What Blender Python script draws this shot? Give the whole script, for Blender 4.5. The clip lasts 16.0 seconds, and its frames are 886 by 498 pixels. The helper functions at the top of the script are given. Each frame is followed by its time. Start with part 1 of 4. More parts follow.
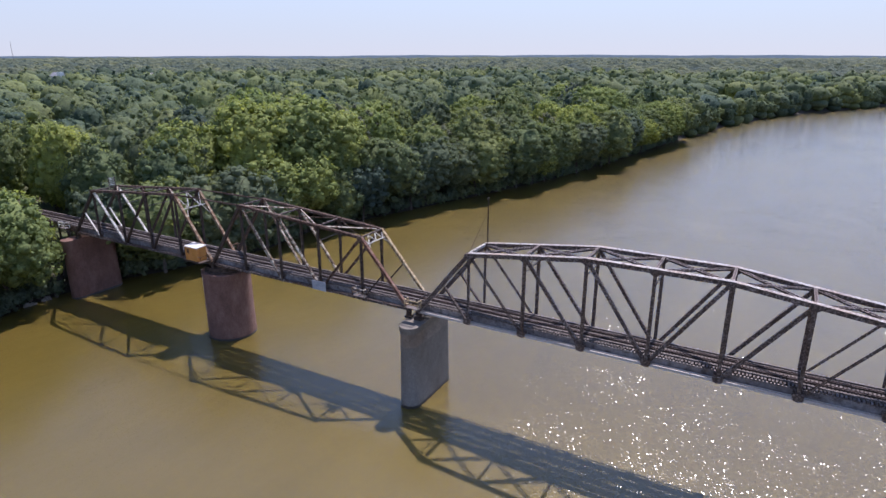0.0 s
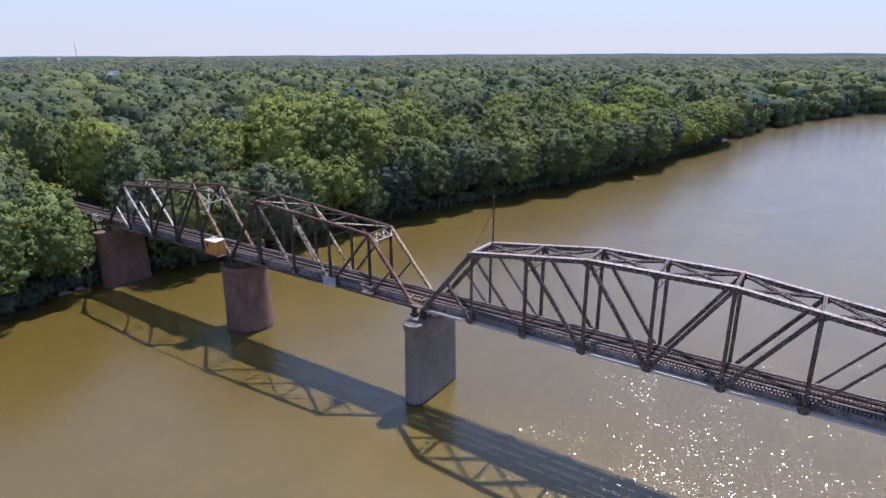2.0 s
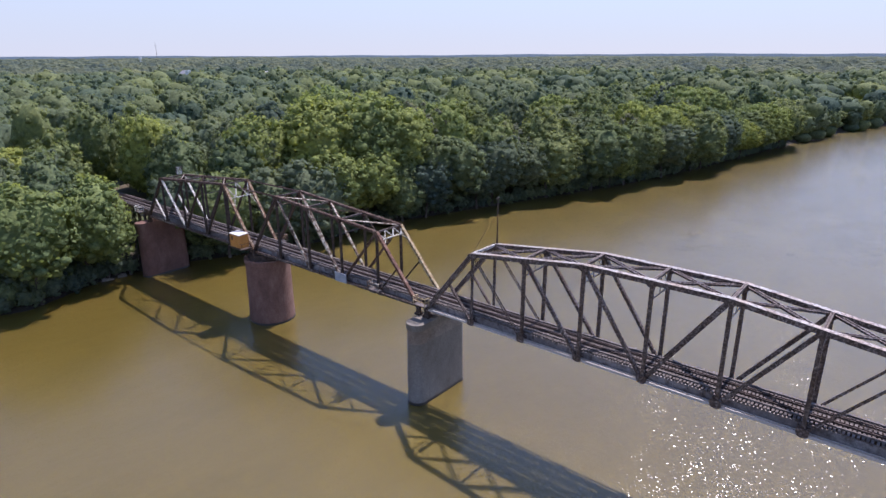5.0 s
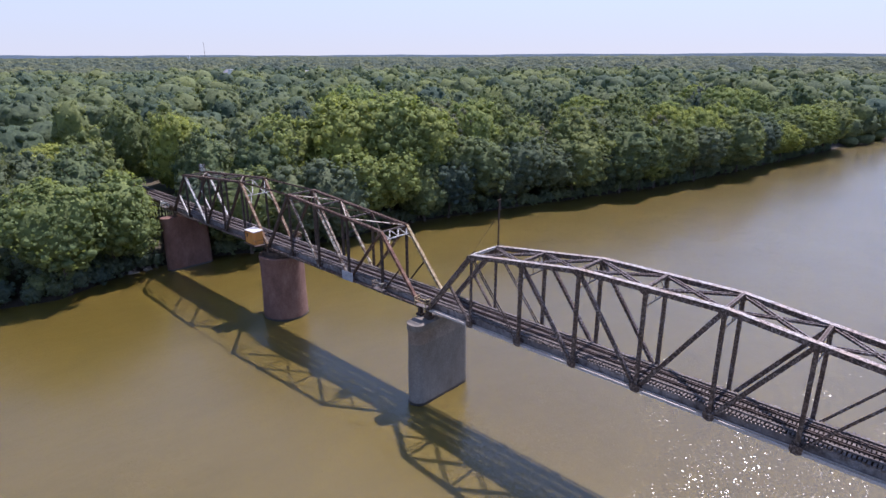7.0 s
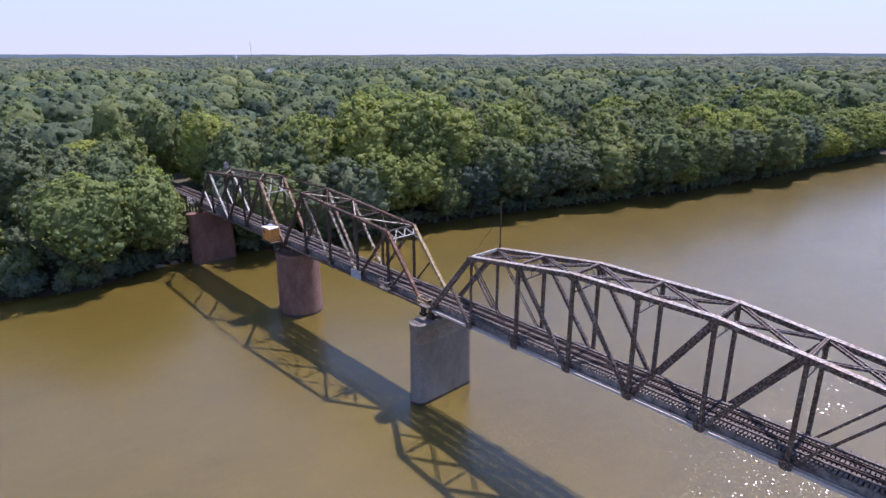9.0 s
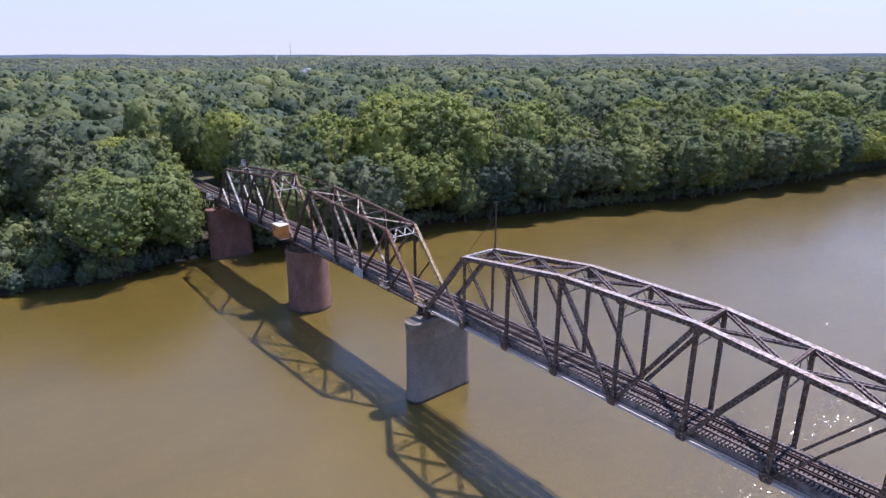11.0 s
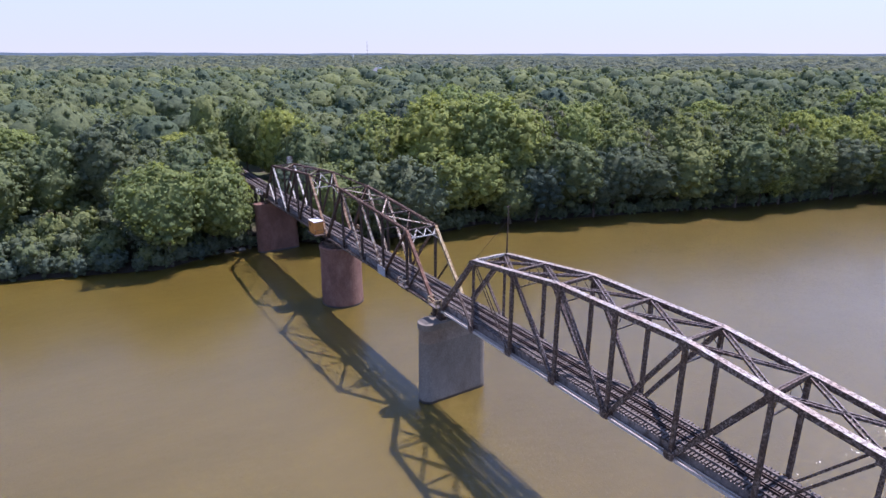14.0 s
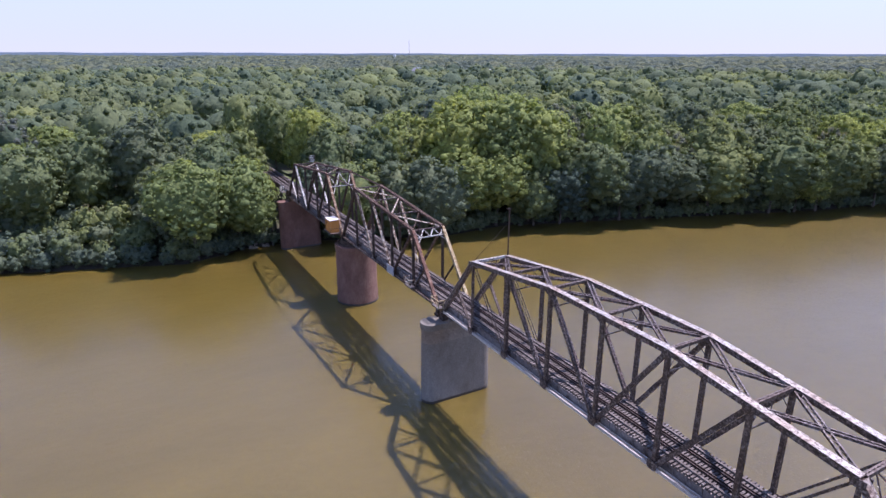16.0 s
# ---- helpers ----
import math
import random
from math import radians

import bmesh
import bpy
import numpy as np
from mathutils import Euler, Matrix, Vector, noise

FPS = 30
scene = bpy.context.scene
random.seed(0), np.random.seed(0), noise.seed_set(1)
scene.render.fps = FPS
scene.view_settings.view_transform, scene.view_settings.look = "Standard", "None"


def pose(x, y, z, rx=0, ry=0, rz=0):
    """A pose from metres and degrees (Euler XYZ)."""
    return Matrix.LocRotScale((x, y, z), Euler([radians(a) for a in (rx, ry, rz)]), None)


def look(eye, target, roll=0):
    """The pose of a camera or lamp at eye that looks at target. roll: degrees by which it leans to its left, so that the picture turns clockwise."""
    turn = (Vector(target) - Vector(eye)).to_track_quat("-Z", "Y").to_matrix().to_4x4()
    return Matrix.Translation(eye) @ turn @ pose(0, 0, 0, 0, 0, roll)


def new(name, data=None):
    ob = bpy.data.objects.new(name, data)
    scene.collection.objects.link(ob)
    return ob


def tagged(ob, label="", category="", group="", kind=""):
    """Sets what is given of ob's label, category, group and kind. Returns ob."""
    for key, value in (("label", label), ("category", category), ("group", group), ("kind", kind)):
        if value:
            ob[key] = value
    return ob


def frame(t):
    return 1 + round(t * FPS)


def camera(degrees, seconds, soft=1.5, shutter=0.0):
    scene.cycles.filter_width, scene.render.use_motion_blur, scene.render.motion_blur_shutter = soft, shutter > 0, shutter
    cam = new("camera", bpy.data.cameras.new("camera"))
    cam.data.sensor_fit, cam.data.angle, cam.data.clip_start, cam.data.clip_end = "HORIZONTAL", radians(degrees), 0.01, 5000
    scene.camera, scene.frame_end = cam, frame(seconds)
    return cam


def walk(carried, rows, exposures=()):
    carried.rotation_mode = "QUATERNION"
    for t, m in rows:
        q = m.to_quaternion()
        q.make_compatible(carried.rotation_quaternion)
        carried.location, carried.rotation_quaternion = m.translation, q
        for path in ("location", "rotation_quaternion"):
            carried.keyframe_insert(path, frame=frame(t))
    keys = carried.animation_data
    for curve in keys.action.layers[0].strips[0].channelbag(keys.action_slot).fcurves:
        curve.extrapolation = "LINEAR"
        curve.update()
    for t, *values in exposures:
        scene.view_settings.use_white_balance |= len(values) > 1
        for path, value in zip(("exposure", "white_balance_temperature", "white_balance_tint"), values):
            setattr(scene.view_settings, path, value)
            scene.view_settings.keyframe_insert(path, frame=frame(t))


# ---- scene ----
# ---- camera ----
cam = camera(72.48, 16.0)
PATH = [
    (0, 40.626, -67.884, 47.451, 29.344, -17.865, -0.043),
    (0.5, 41.690, -67.207, 47.423, 30.415, -17.914, -0.108),
    (1, 42.759, -66.510, 47.391, 31.466, -17.932, -0.159),
    (1.5, 43.817, -65.802, 47.341, 32.497, -17.931, -0.188),
    (2, 44.825, -65.074, 47.277, 33.551, -17.928, -0.191),
    (2.5, 45.795, -64.337, 47.218, 34.603, -17.924, -0.173),
    (3, 46.759, -63.597, 47.182, 35.626, -17.903, -0.152),
    (3.5, 47.729, -62.840, 47.159, 36.576, -17.891, -0.142),
    (4, 48.693, -62.068, 47.139, 37.528, -17.893, -0.150),
    (6.5, 53.266, -57.885, 47.232, 42.298, -17.954, -0.170),
    (7, 54.127, -57.058, 47.294, 43.241, -17.954, -0.141),
    (7.5, 55.011, -56.253, 47.360, 44.155, -17.940, -0.122),
    (8, 55.913, -55.455, 47.418, 45.085, -17.942, -0.103),
    (8.5, 56.785, -54.633, 47.462, 46.087, -17.954, -0.086),
    (9, 57.636, -53.790, 47.503, 47.094, -17.973, -0.073),
    (11.5, 61.790, -48.934, 47.405, 51.474, -17.966, -0.068),
    (12, 62.559, -47.963, 47.492, 52.537, -17.998, -0.060),
    (12.5, 63.316, -46.997, 47.592, 53.674, -18.038, -0.042),
    (13, 64.016, -46.073, 47.706, 55.082, -18.036, -0.013),
    (13.5, 64.717, -45.119, 47.818, 56.369, -18.037, 0.022),
    (14, 65.435, -44.105, 47.915, 57.367, -18.057, 0.058),
    (14.5, 66.132, -43.080, 47.985, 58.280, -18.072, 0.085),
    (15, 66.793, -42.077, 48.030, 59.269, -18.078, 0.100),
    (15.5, 67.439, -41.081, 48.063, 60.248, -18.069, 0.107),
    (16, 68.076, -40.091, 48.084, 61.205, -18.056, 0.096),
]
walk(cam, [(t, pose(x, y, z, 90 + pitch, -roll, yaw)) for t, x, y, z, yaw, pitch, roll in PATH], [(0, 0.62, 6060, 25), (8, 0.72, 5980, 29), (16, 0.83, 5860, 33)])

# ---- light ----
SUN_EL = radians(62.5)
world = bpy.data.worlds.new("world")
scene.world = world
world.use_nodes = True
wn = world.node_tree.nodes
sky = wn.new("ShaderNodeTexSky")
sky.sky_type = "NISHITA"
sky.sun_disc = False
sky.sun_elevation = SUN_EL
sky.sun_rotation = 0.0
sky.air_density = 1.0
sky.dust_density = 0.0
sky.ozone_density = 2.0
wn["Background"].inputs["Strength"].default_value = 0.14
haze = wn.new("ShaderNodeMix")
haze.data_type = "RGBA"
haze.inputs[7].default_value = (2.47, 2.88, 3.34, 1)
up = wn.new("ShaderNodeTexCoord")
lift = wn.new("ShaderNodeSeparateXYZ")
thin_out = wn.new("ShaderNodeMapRange")
thin_out.interpolation_type = "SMOOTHSTEP"
for key, val in (("From Min", 0.0), ("From Max", 0.4), ("To Min", 0.9), ("To Max", 0.12)):
    thin_out.inputs[key].default_value = val
world.node_tree.links.new(up.outputs["Generated"], lift.inputs[0])
world.node_tree.links.new(lift.outputs["Z"], thin_out.inputs["Value"])
world.node_tree.links.new(thin_out.outputs["Result"], haze.inputs[0])
world.node_tree.links.new(sky.outputs["Color"], haze.inputs[6])
world.node_tree.links.new(haze.outputs[2], wn["Background"].inputs["Color"])
sun = new("sun", bpy.data.lights.new("sun", "SUN"))
sun.data.energy = 4.3
sun.data.angle = radians(0.53)
sun.data.color = (1.0, 0.95, 0.87)
sun.matrix_world = look((0, 100 * math.cos(SUN_EL), 100 * math.sin(SUN_EL)), (0, 0, 0))


# ---- materials ----
def material(name):
    m = bpy.data.materials.new(name)
    m.use_nodes = True
    n, l = m.node_tree.nodes, m.node_tree.links
    return m, n, l, n["Principled BSDF"]


def noise_node(n, l, scale, detail=4.0, rough=0.55, stretch=None):
    geo = n.new("ShaderNodeNewGeometry")
    tex = n.new("ShaderNodeTexNoise")
    tex.inputs["Scale"].default_value = scale
    tex.inputs["Detail"].default_value = detail
    tex.inputs["Roughness"].default_value = rough
    if stretch:
        mp = n.new("ShaderNodeMapping")
        mp.inputs["Scale"].default_value = stretch
        l.new(geo.outputs["Position"], mp.inputs["Vector"])
        l.new(mp.outputs["Vector"], tex.inputs["Vector"])
    else:
        l.new(geo.outputs["Position"], tex.inputs["Vector"])
    return tex


def ramp_node(n, l, source, stops):
    r = n.new("ShaderNodeValToRGB")
    e = r.color_ramp.elements
    while len(e) < len(stops):
        e.new(0.5)
    for k, (p, c) in enumerate(stops):
        e[k].position, e[k].color = p, (*c, 1)
    l.new(source, r.inputs["Fac"])
    return r


def mix_node(n, l, mode, fac, a, b):
    x = n.new("ShaderNodeMix")
    x.data_type, x.blend_type = "RGBA", mode
    for key, val in (("Factor", fac), ("A", a), ("B", b)):
        sock = [s for s in x.inputs if s.name == key and s.enabled][0] if key == "Factor" else x.inputs[{"A": 6, "B": 7}[key]]
        if isinstance(val, (int, float)):
            sock.default_value = val
        elif isinstance(val, tuple):
            sock.default_value = (*val, 1)
        else:
            l.new(val, sock)
    return x.outputs[2]


def bump(n, l, bsdf, height, strength, distance):
    b = n.new("ShaderNodeBump")
    b.inputs["Strength"].default_value = strength
    b.inputs["Distance"].default_value = distance
    l.new(height, b.inputs["Height"])
    l.new(b.outputs["Normal"], bsdf.inputs["Normal"])
    l.new(b.outputs["Normal"], bsdf.inputs["Coat Normal"])


def worn(name, stops, scale, fine, stain=None, rough=0.75, metal=0.0, stretch=None, relief=0.02):
    """A weathered surface: patches of the stops' colours, broken by fine grain, under large stains."""
    m, n, l, p = material(name)
    big = noise_node(n, l, scale, 9.0, 0.72, stretch)
    small = noise_node(n, l, fine, 3.0, 0.6)
    col = ramp_node(n, l, big.outputs["Fac"], stops).outputs["Color"]
    grain = ramp_node(n, l, small.outputs["Fac"], ((0.3, (0.72, 0.72, 0.72)), (0.7, (1.15, 1.15, 1.15)))).outputs["Color"]
    col = mix_node(n, l, "MULTIPLY", 1.0, col, grain)
    if stain:
        wide = noise_node(n, l, scale * 0.13, 3.0)
        tone = ramp_node(n, l, wide.outputs["Fac"], ((0.38, stain), (0.62, (1, 1, 1)))).outputs["Color"]
        col = mix_node(n, l, "MULTIPLY", 1.0, col, tone)
    l.new(col, p.inputs["Base Color"])
    p.inputs["Roughness"].default_value = rough
    p.inputs["Metallic"].default_value = metal
    bump(n, l, p, small.outputs["Fac"], 0.4, relief)
    return m


# worn silver paint, made paler so that top faces look sunlit
SUNLIT_SILVER = worn("sunlit_weathered_silver", ((0.38, (0.075, 0.048, 0.036)), (0.46, (0.21, 0.175, 0.15)), (0.53, (0.42, 0.4, 0.37)), (0.7, (0.58, 0.565, 0.535))), 3.4, 11, (0.86, 0.7, 0.6), 0.5)
STEEL = worn("dark_weathered_steel", ((0.4, (0.026, 0.017, 0.015)), (0.49, (0.075, 0.054, 0.048)), (0.56, (0.22, 0.185, 0.175)), (0.7, (0.45, 0.41, 0.395))), 4.2, 12, (0.74, 0.6, 0.54), 0.55)
LATTICE = worn("brown_latticed_steel", ((0.38, (0.034, 0.02, 0.015)), (0.5, (0.1, 0.07, 0.057)), (0.6, (0.24, 0.2, 0.18)), (0.72, (0.42, 0.38, 0.35))), 4.0, 12, (0.8, 0.68, 0.62), 0.6)
CHORD = worn("pale_chord_paint", ((0.3, (0.2, 0.15, 0.12)), (0.42, (0.46, 0.42, 0.39)), (0.7, (0.62, 0.59, 0.56))), 4.0, 14, None, 0.5)
RED_RUST = worn("red_rust_steel", ((0.38, (0.055, 0.026, 0.018)), (0.49, (0.15, 0.066, 0.042)), (0.6, (0.24, 0.145, 0.1)), (0.7, (0.48, 0.42, 0.36))), 1.8, 10, None, 0.8)
YELLOW_RUST = worn("yellowish_flaking_steel", ((0.38, (0.11, 0.065, 0.03)), (0.47, (0.3, 0.21, 0.1)), (0.56, (0.44, 0.36, 0.22)), (0.7, (0.6, 0.55, 0.44))), 2.4, 10, None, 0.8)
GIRDER = worn("grey_girder_paint", ((0.35, (0.085, 0.07, 0.066)), (0.5, (0.25, 0.232, 0.232)), (0.7, (0.37, 0.35, 0.35))), 1.1, 8, (0.7, 0.62, 0.58), 0.55)
RUST = worn("rust_brown_steel", ((0.36, (0.03, 0.018, 0.012)), (0.48, (0.1, 0.055, 0.036)), (0.58, (0.18, 0.12, 0.085)), (0.7, (0.38, 0.33, 0.28))), 1.8, 12, (0.65, 0.55, 0.5), 0.8)
ORANGE_RUST = worn("orange_rust_steel", ((0.38, (0.05, 0.026, 0.015)), (0.48, (0.155, 0.075, 0.038)), (0.56, (0.27, 0.185, 0.11)), (0.66, (0.56, 0.51, 0.41))), 1.9, 9, None, 0.8)
DARK_RUST = worn("dark_rust_steel", ((0.35, (0.02, 0.013, 0.01)), (0.55, (0.07, 0.045, 0.032)), (0.75, (0.17, 0.12, 0.09))), 2.0, 12, None, 0.8)
FLAKED = worn("flaked_cream_paint_on_rust", ((0.42, (0.07, 0.04, 0.026)), (0.49, (0.2, 0.13, 0.085)), (0.54, (0.44, 0.39, 0.31)), (0.7, (0.58, 0.54, 0.46))), 1.7, 10, None, 0.75)
WHITE = worn("peeling_white_paint", ((0.4, (0.11, 0.07, 0.05)), (0.47, (0.46, 0.42, 0.36)), (0.53, (0.68, 0.66, 0.6)), (0.7, (0.76, 0.75, 0.7))), 2.6, 12, None, 0.6)
TIMBER = worn("weathered_tie_timber", ((0.3, (0.045, 0.034, 0.03)), (0.5, (0.115, 0.094, 0.085)), (0.7, (0.27, 0.24, 0.222))), 3.0, 9, None, 0.9)
RAIL = worn("rusty_rail_steel", ((0.35, (0.028, 0.016, 0.013)), (0.55, (0.07, 0.044, 0.036)), (0.75, (0.15, 0.115, 0.1))), 2.0, 12, None, 0.55, 0.3)
CONCRETE = worn("grey_concrete", ((0.3, (0.175, 0.158, 0.138)), (0.5, (0.225, 0.206, 0.182)), (0.7, (0.285, 0.264, 0.238))), 0.45, 6, (0.78, 0.74, 0.69), 0.9, 0.0, (1, 1, 0.6), 0.03)
PALE_CONCRETE = worn("pale_weathered_concrete", ((0.3, (0.21, 0.195, 0.18)), (0.5, (0.29, 0.272, 0.25)), (0.7, (0.36, 0.34, 0.315))), 0.7, 6, (0.7, 0.58, 0.48), 0.9, 0.0, (1, 1, 0.5), 0.03)
MASONRY = worn("red_brown_masonry", ((0.3, (0.125, 0.066, 0.05)), (0.5, (0.185, 0.1, 0.076)), (0.7, (0.255, 0.155, 0.122))), 0.5, 6, (0.72, 0.7, 0.72), 0.95, 0.0, (1, 1, 0.5), 0.03)
WET = worn("wet_dark_stone", ((0.3, (0.025, 0.02, 0.017)), (0.6, (0.06, 0.05, 0.042))), 1.0, 6, None, 0.4)
STONE = worn("pale_riprap_stone", ((0.3, (0.11, 0.095, 0.075)), (0.6, (0.24, 0.21, 0.175))), 1.2, 8, None, 0.9)
ORANGE = worn("faded_orange_paint", ((0.3, (0.44, 0.17, 0.03)), (0.5, (0.58, 0.25, 0.05)), (0.7, (0.64, 0.3, 0.08))), 0.8, 8, None, 0.6)
ROOF = worn("white_roof_sheet", ((0.3, (0.5, 0.46, 0.42)), (0.6, (0.7, 0.67, 0.63))), 0.8, 8, None, 0.6)
PANEL = worn("pale_blue_grey_panel", ((0.3, (0.27, 0.3, 0.35)), (0.6, (0.4, 0.43, 0.48))), 0.9, 8, None, 0.5)
BARK = worn("grey_brown_bark", ((0.3, (0.05, 0.039, 0.028)), (0.6, (0.13, 0.108, 0.085))), 1.5, 7, None, 0.95)
HOUSE = worn("white_house_paint", ((0.3, (0.7, 0.7, 0.68)), (0.6, (0.82, 0.82, 0.8))), 0.3, 3, None, 0.7)
SHINGLE = worn("grey_roof_shingle", ((0.3, (0.2, 0.2, 0.21)), (0.6, (0.32, 0.32, 0.33))), 0.4, 4, None, 0.9)


def foliage_material(name, low, mid, high, tone="", thin=0.38, fine=0.9, vary=1.0):
    """Leaves that differ singly and tree by tree; tone names a mesh attribute with one value a tree."""
    m, n, l, p = material(name)
    geo = n.new("ShaderNodeNewGeometry")
    leaf = ramp_node(n, l, geo.outputs["Random Per Island"], ((0.0, low), (0.5, mid), (1.0, high))).outputs["Color"]
    if tone:
        att = n.new("ShaderNodeAttribute")
        att.attribute_name = tone
        key = att.outputs["Fac"]
    else:
        key = n.new("ShaderNodeObjectInfo").outputs["Random"]
    tree = ramp_node(n, l, key, ((0.0, (0.6, 0.68, 0.85)), (0.3, (0.84, 0.87, 0.95)), (0.65, (1.04, 1.0, 0.98)), (1.0, (1.24, 1.17, 0.95)))).outputs["Color"]
    patch = noise_node(n, l, 0.02, 3.0)
    wide = ramp_node(n, l, patch.outputs["Fac"], ((0.35, (0.78, 0.84, 0.95)), (0.65, (1.15, 1.1, 0.95)))).outputs["Color"]
    speck = noise_node(n, l, fine, 6.0, 0.72)
    grain = ramp_node(n, l, speck.outputs["Fac"], ((0.34, (0.62, 0.66, 0.72)), (0.5, (1.0, 1.0, 1.0)), (0.66, (1.32, 1.28, 1.18)))).outputs["Color"]
    col = mix_node(n, l, "MULTIPLY", vary, leaf, tree)
    col = mix_node(n, l, "MULTIPLY", 1.0, col, wide)
    col = mix_node(n, l, "MULTIPLY", 1.0, col, grain)
    l.new(col, p.inputs["Base Color"])
    p.inputs["Roughness"].default_value = 0.75
    p.inputs["Specular IOR Level"].default_value = 0.08
    bump(n, l, p, speck.outputs["Fac"], 0.9, 0.6 / fine)
    tr = n.new("ShaderNodeBsdfTranslucent")
    l.new(mix_node(n, l, "MULTIPLY", 1.0, col, (1.5, 1.45, 0.8)), tr.inputs["Color"])
    mx = n.new("ShaderNodeMixShader")
    mx.inputs[0].default_value = thin
    l.new(p.outputs[0], mx.inputs[1])
    l.new(tr.outputs[0], mx.inputs[2])
    l.new(mx.outputs[0], n["Material Output"].inputs["Surface"])
    return m


LEAF = foliage_material("green_foliage", (0.148, 0.188, 0.098), (0.171, 0.216, 0.110), (0.199, 0.249, 0.122), vary=0.7)
BRIGHT = foliage_material("bright_green_foliage", (0.220, 0.266, 0.100), (0.254, 0.304, 0.112), (0.294, 0.345, 0.126), vary=0.35)
DARKLEAF = foliage_material("dark_green_foliage", (0.126, 0.164, 0.112), (0.145, 0.186, 0.124), (0.169, 0.212, 0.137), vary=0.7)
GREYLEAF = foliage_material("grey_green_thin_foliage", (0.17, 0.186, 0.14), (0.2, 0.217, 0.165), (0.24, 0.256, 0.2), vary=0.4)
WOODS = foliage_material("woodland_foliage", (0.138, 0.176, 0.102), (0.160, 0.202, 0.114), (0.187, 0.232, 0.127), "tone", 0.38, 0.8)
CANOPY = foliage_material("far_canopy_foliage", (0.120, 0.143, 0.092), (0.123, 0.146, 0.094), (0.126, 0.149, 0.096), "tone", 0.2, 0.2)


def water_material():
    """Muddy water: a clouded body, and a surface of small wavelets that each tilt their own way."""
    m, n, l, p = material("muddy_river_water")
    big = noise_node(n, l, 0.012, 4.0)
    col = ramp_node(n, l, big.outputs["Fac"], ((0.35, (0.091, 0.064, 0.010)), (0.65, (0.113, 0.082, 0.017)))).outputs["Color"]
    silt = noise_node(n, l, 0.06, 5.0, 0.6, (1.0, 0.45, 1.0))
    streak = ramp_node(n, l, silt.outputs["Fac"], ((0.35, (0.93, 0.93, 0.92)), (0.65, (1.06, 1.06, 1.07)))).outputs["Color"]
    l.new(mix_node(n, l, "MULTIPLY", 1.0, col, streak), p.inputs["Base Color"])
    p.inputs["Roughness"].default_value = 0.5
    p.inputs["IOR"].default_value = 1.33
    p.inputs["Specular IOR Level"].default_value = 0.25
    p.subsurface_method = "BURLEY"
    p.inputs["Subsurface Weight"].default_value = 1.0
    p.inputs["Subsurface Radius"].default_value = (1.0, 0.9, 0.7)
    p.inputs["Subsurface Scale"].default_value = 1.0
    p.inputs["Coat Weight"].default_value = 1.0
    p.inputs["Coat Roughness"].default_value = 0.17
    p.inputs["Coat IOR"].default_value = 1.56
    w1 = noise_node(n, l, 0.4, 2.0, 0.5, (1.0, 0.6, 1.0))
    bump(n, l, p, w1.outputs["Fac"], 1.0, 0.06)
    geo = n.new("ShaderNodeNewGeometry")
    bend = noise_node(n, l, 3.0, 2.0)
    warp = n.new("ShaderNodeVectorMath")
    warp.operation = "MULTIPLY_ADD"
    warp.inputs[1].default_value = (0.5, 0.5, 0.0)
    l.new(bend.outputs["Color"], warp.inputs[0])
    l.new(geo.outputs["Position"], warp.inputs[2])
    cell = n.new("ShaderNodeTexVoronoi")
    cell.voronoi_dimensions = "2D"
    cell.inputs["Scale"].default_value = 12.5
    lay = n.new("ShaderNodeMapping")
    lay.inputs["Rotation"].default_value = (0, 0, radians(-30))
    lay.inputs["Scale"].default_value = (0.75, 1.35, 1.0)
    l.new(warp.outputs[0], lay.inputs["Vector"])
    l.new(lay.outputs[0], cell.inputs["Vector"])
    gust = noise_node(n, l, 0.09, 4.0, 0.6)
    calm = n.new("ShaderNodeMapRange")
    for key, val in (("From Min", 0.35), ("From Max", 0.65), ("To Min", 0.4), ("To Max", 0.77)):
        calm.inputs[key].default_value = val
    l.new(gust.outputs["Fac"], calm.inputs["Value"])
    rgb = n.new("ShaderNodeSeparateColor")
    l.new(cell.outputs["Color"], rgb.inputs[0])
    steep = n.new("ShaderNodeMath")
    steep.operation = "POWER"
    steep.inputs[1].default_value = 1.6
    l.new(rgb.outputs["Blue"], steep.inputs[0])
    tilt = n.new("ShaderNodeCombineXYZ")
    tilt.inputs["Z"].default_value = 1.0
    for src, dst in (("Red", "X"), ("Green", "Y")):
        off = n.new("ShaderNodeMath")
        off.operation = "SUBTRACT"
        off.inputs[1].default_value = 0.5
        l.new(rgb.outputs[src], off.inputs[0])
        amp = n.new("ShaderNodeMath")
        amp.operation = "MULTIPLY"
        l.new(off.outputs[0], amp.inputs[0])
        l.new(steep.outputs[0], amp.inputs[1])
        wave = n.new("ShaderNodeMath")
        wave.operation = "MULTIPLY"
        l.new(calm.outputs["Result"], wave.inputs[1])
        l.new(amp.outputs[0], wave.inputs[0])
        l.new(wave.outputs[0], tilt.inputs[dst])
    swell = n.new("ShaderNodeVectorMath")
    swell.operation = "MULTIPLY"
    swell.inputs[1].default_value = (0.62, 1.0, 1.0)
    l.new(tilt.outputs[0], swell.inputs[0])
    flat = n.new("ShaderNodeVectorMath")
    flat.operation = "NORMALIZE"
    l.new(swell.outputs[0], flat.inputs[0])
    l.new(flat.outputs[0], p.inputs["Coat Normal"])
    return m


WATER = water_material()


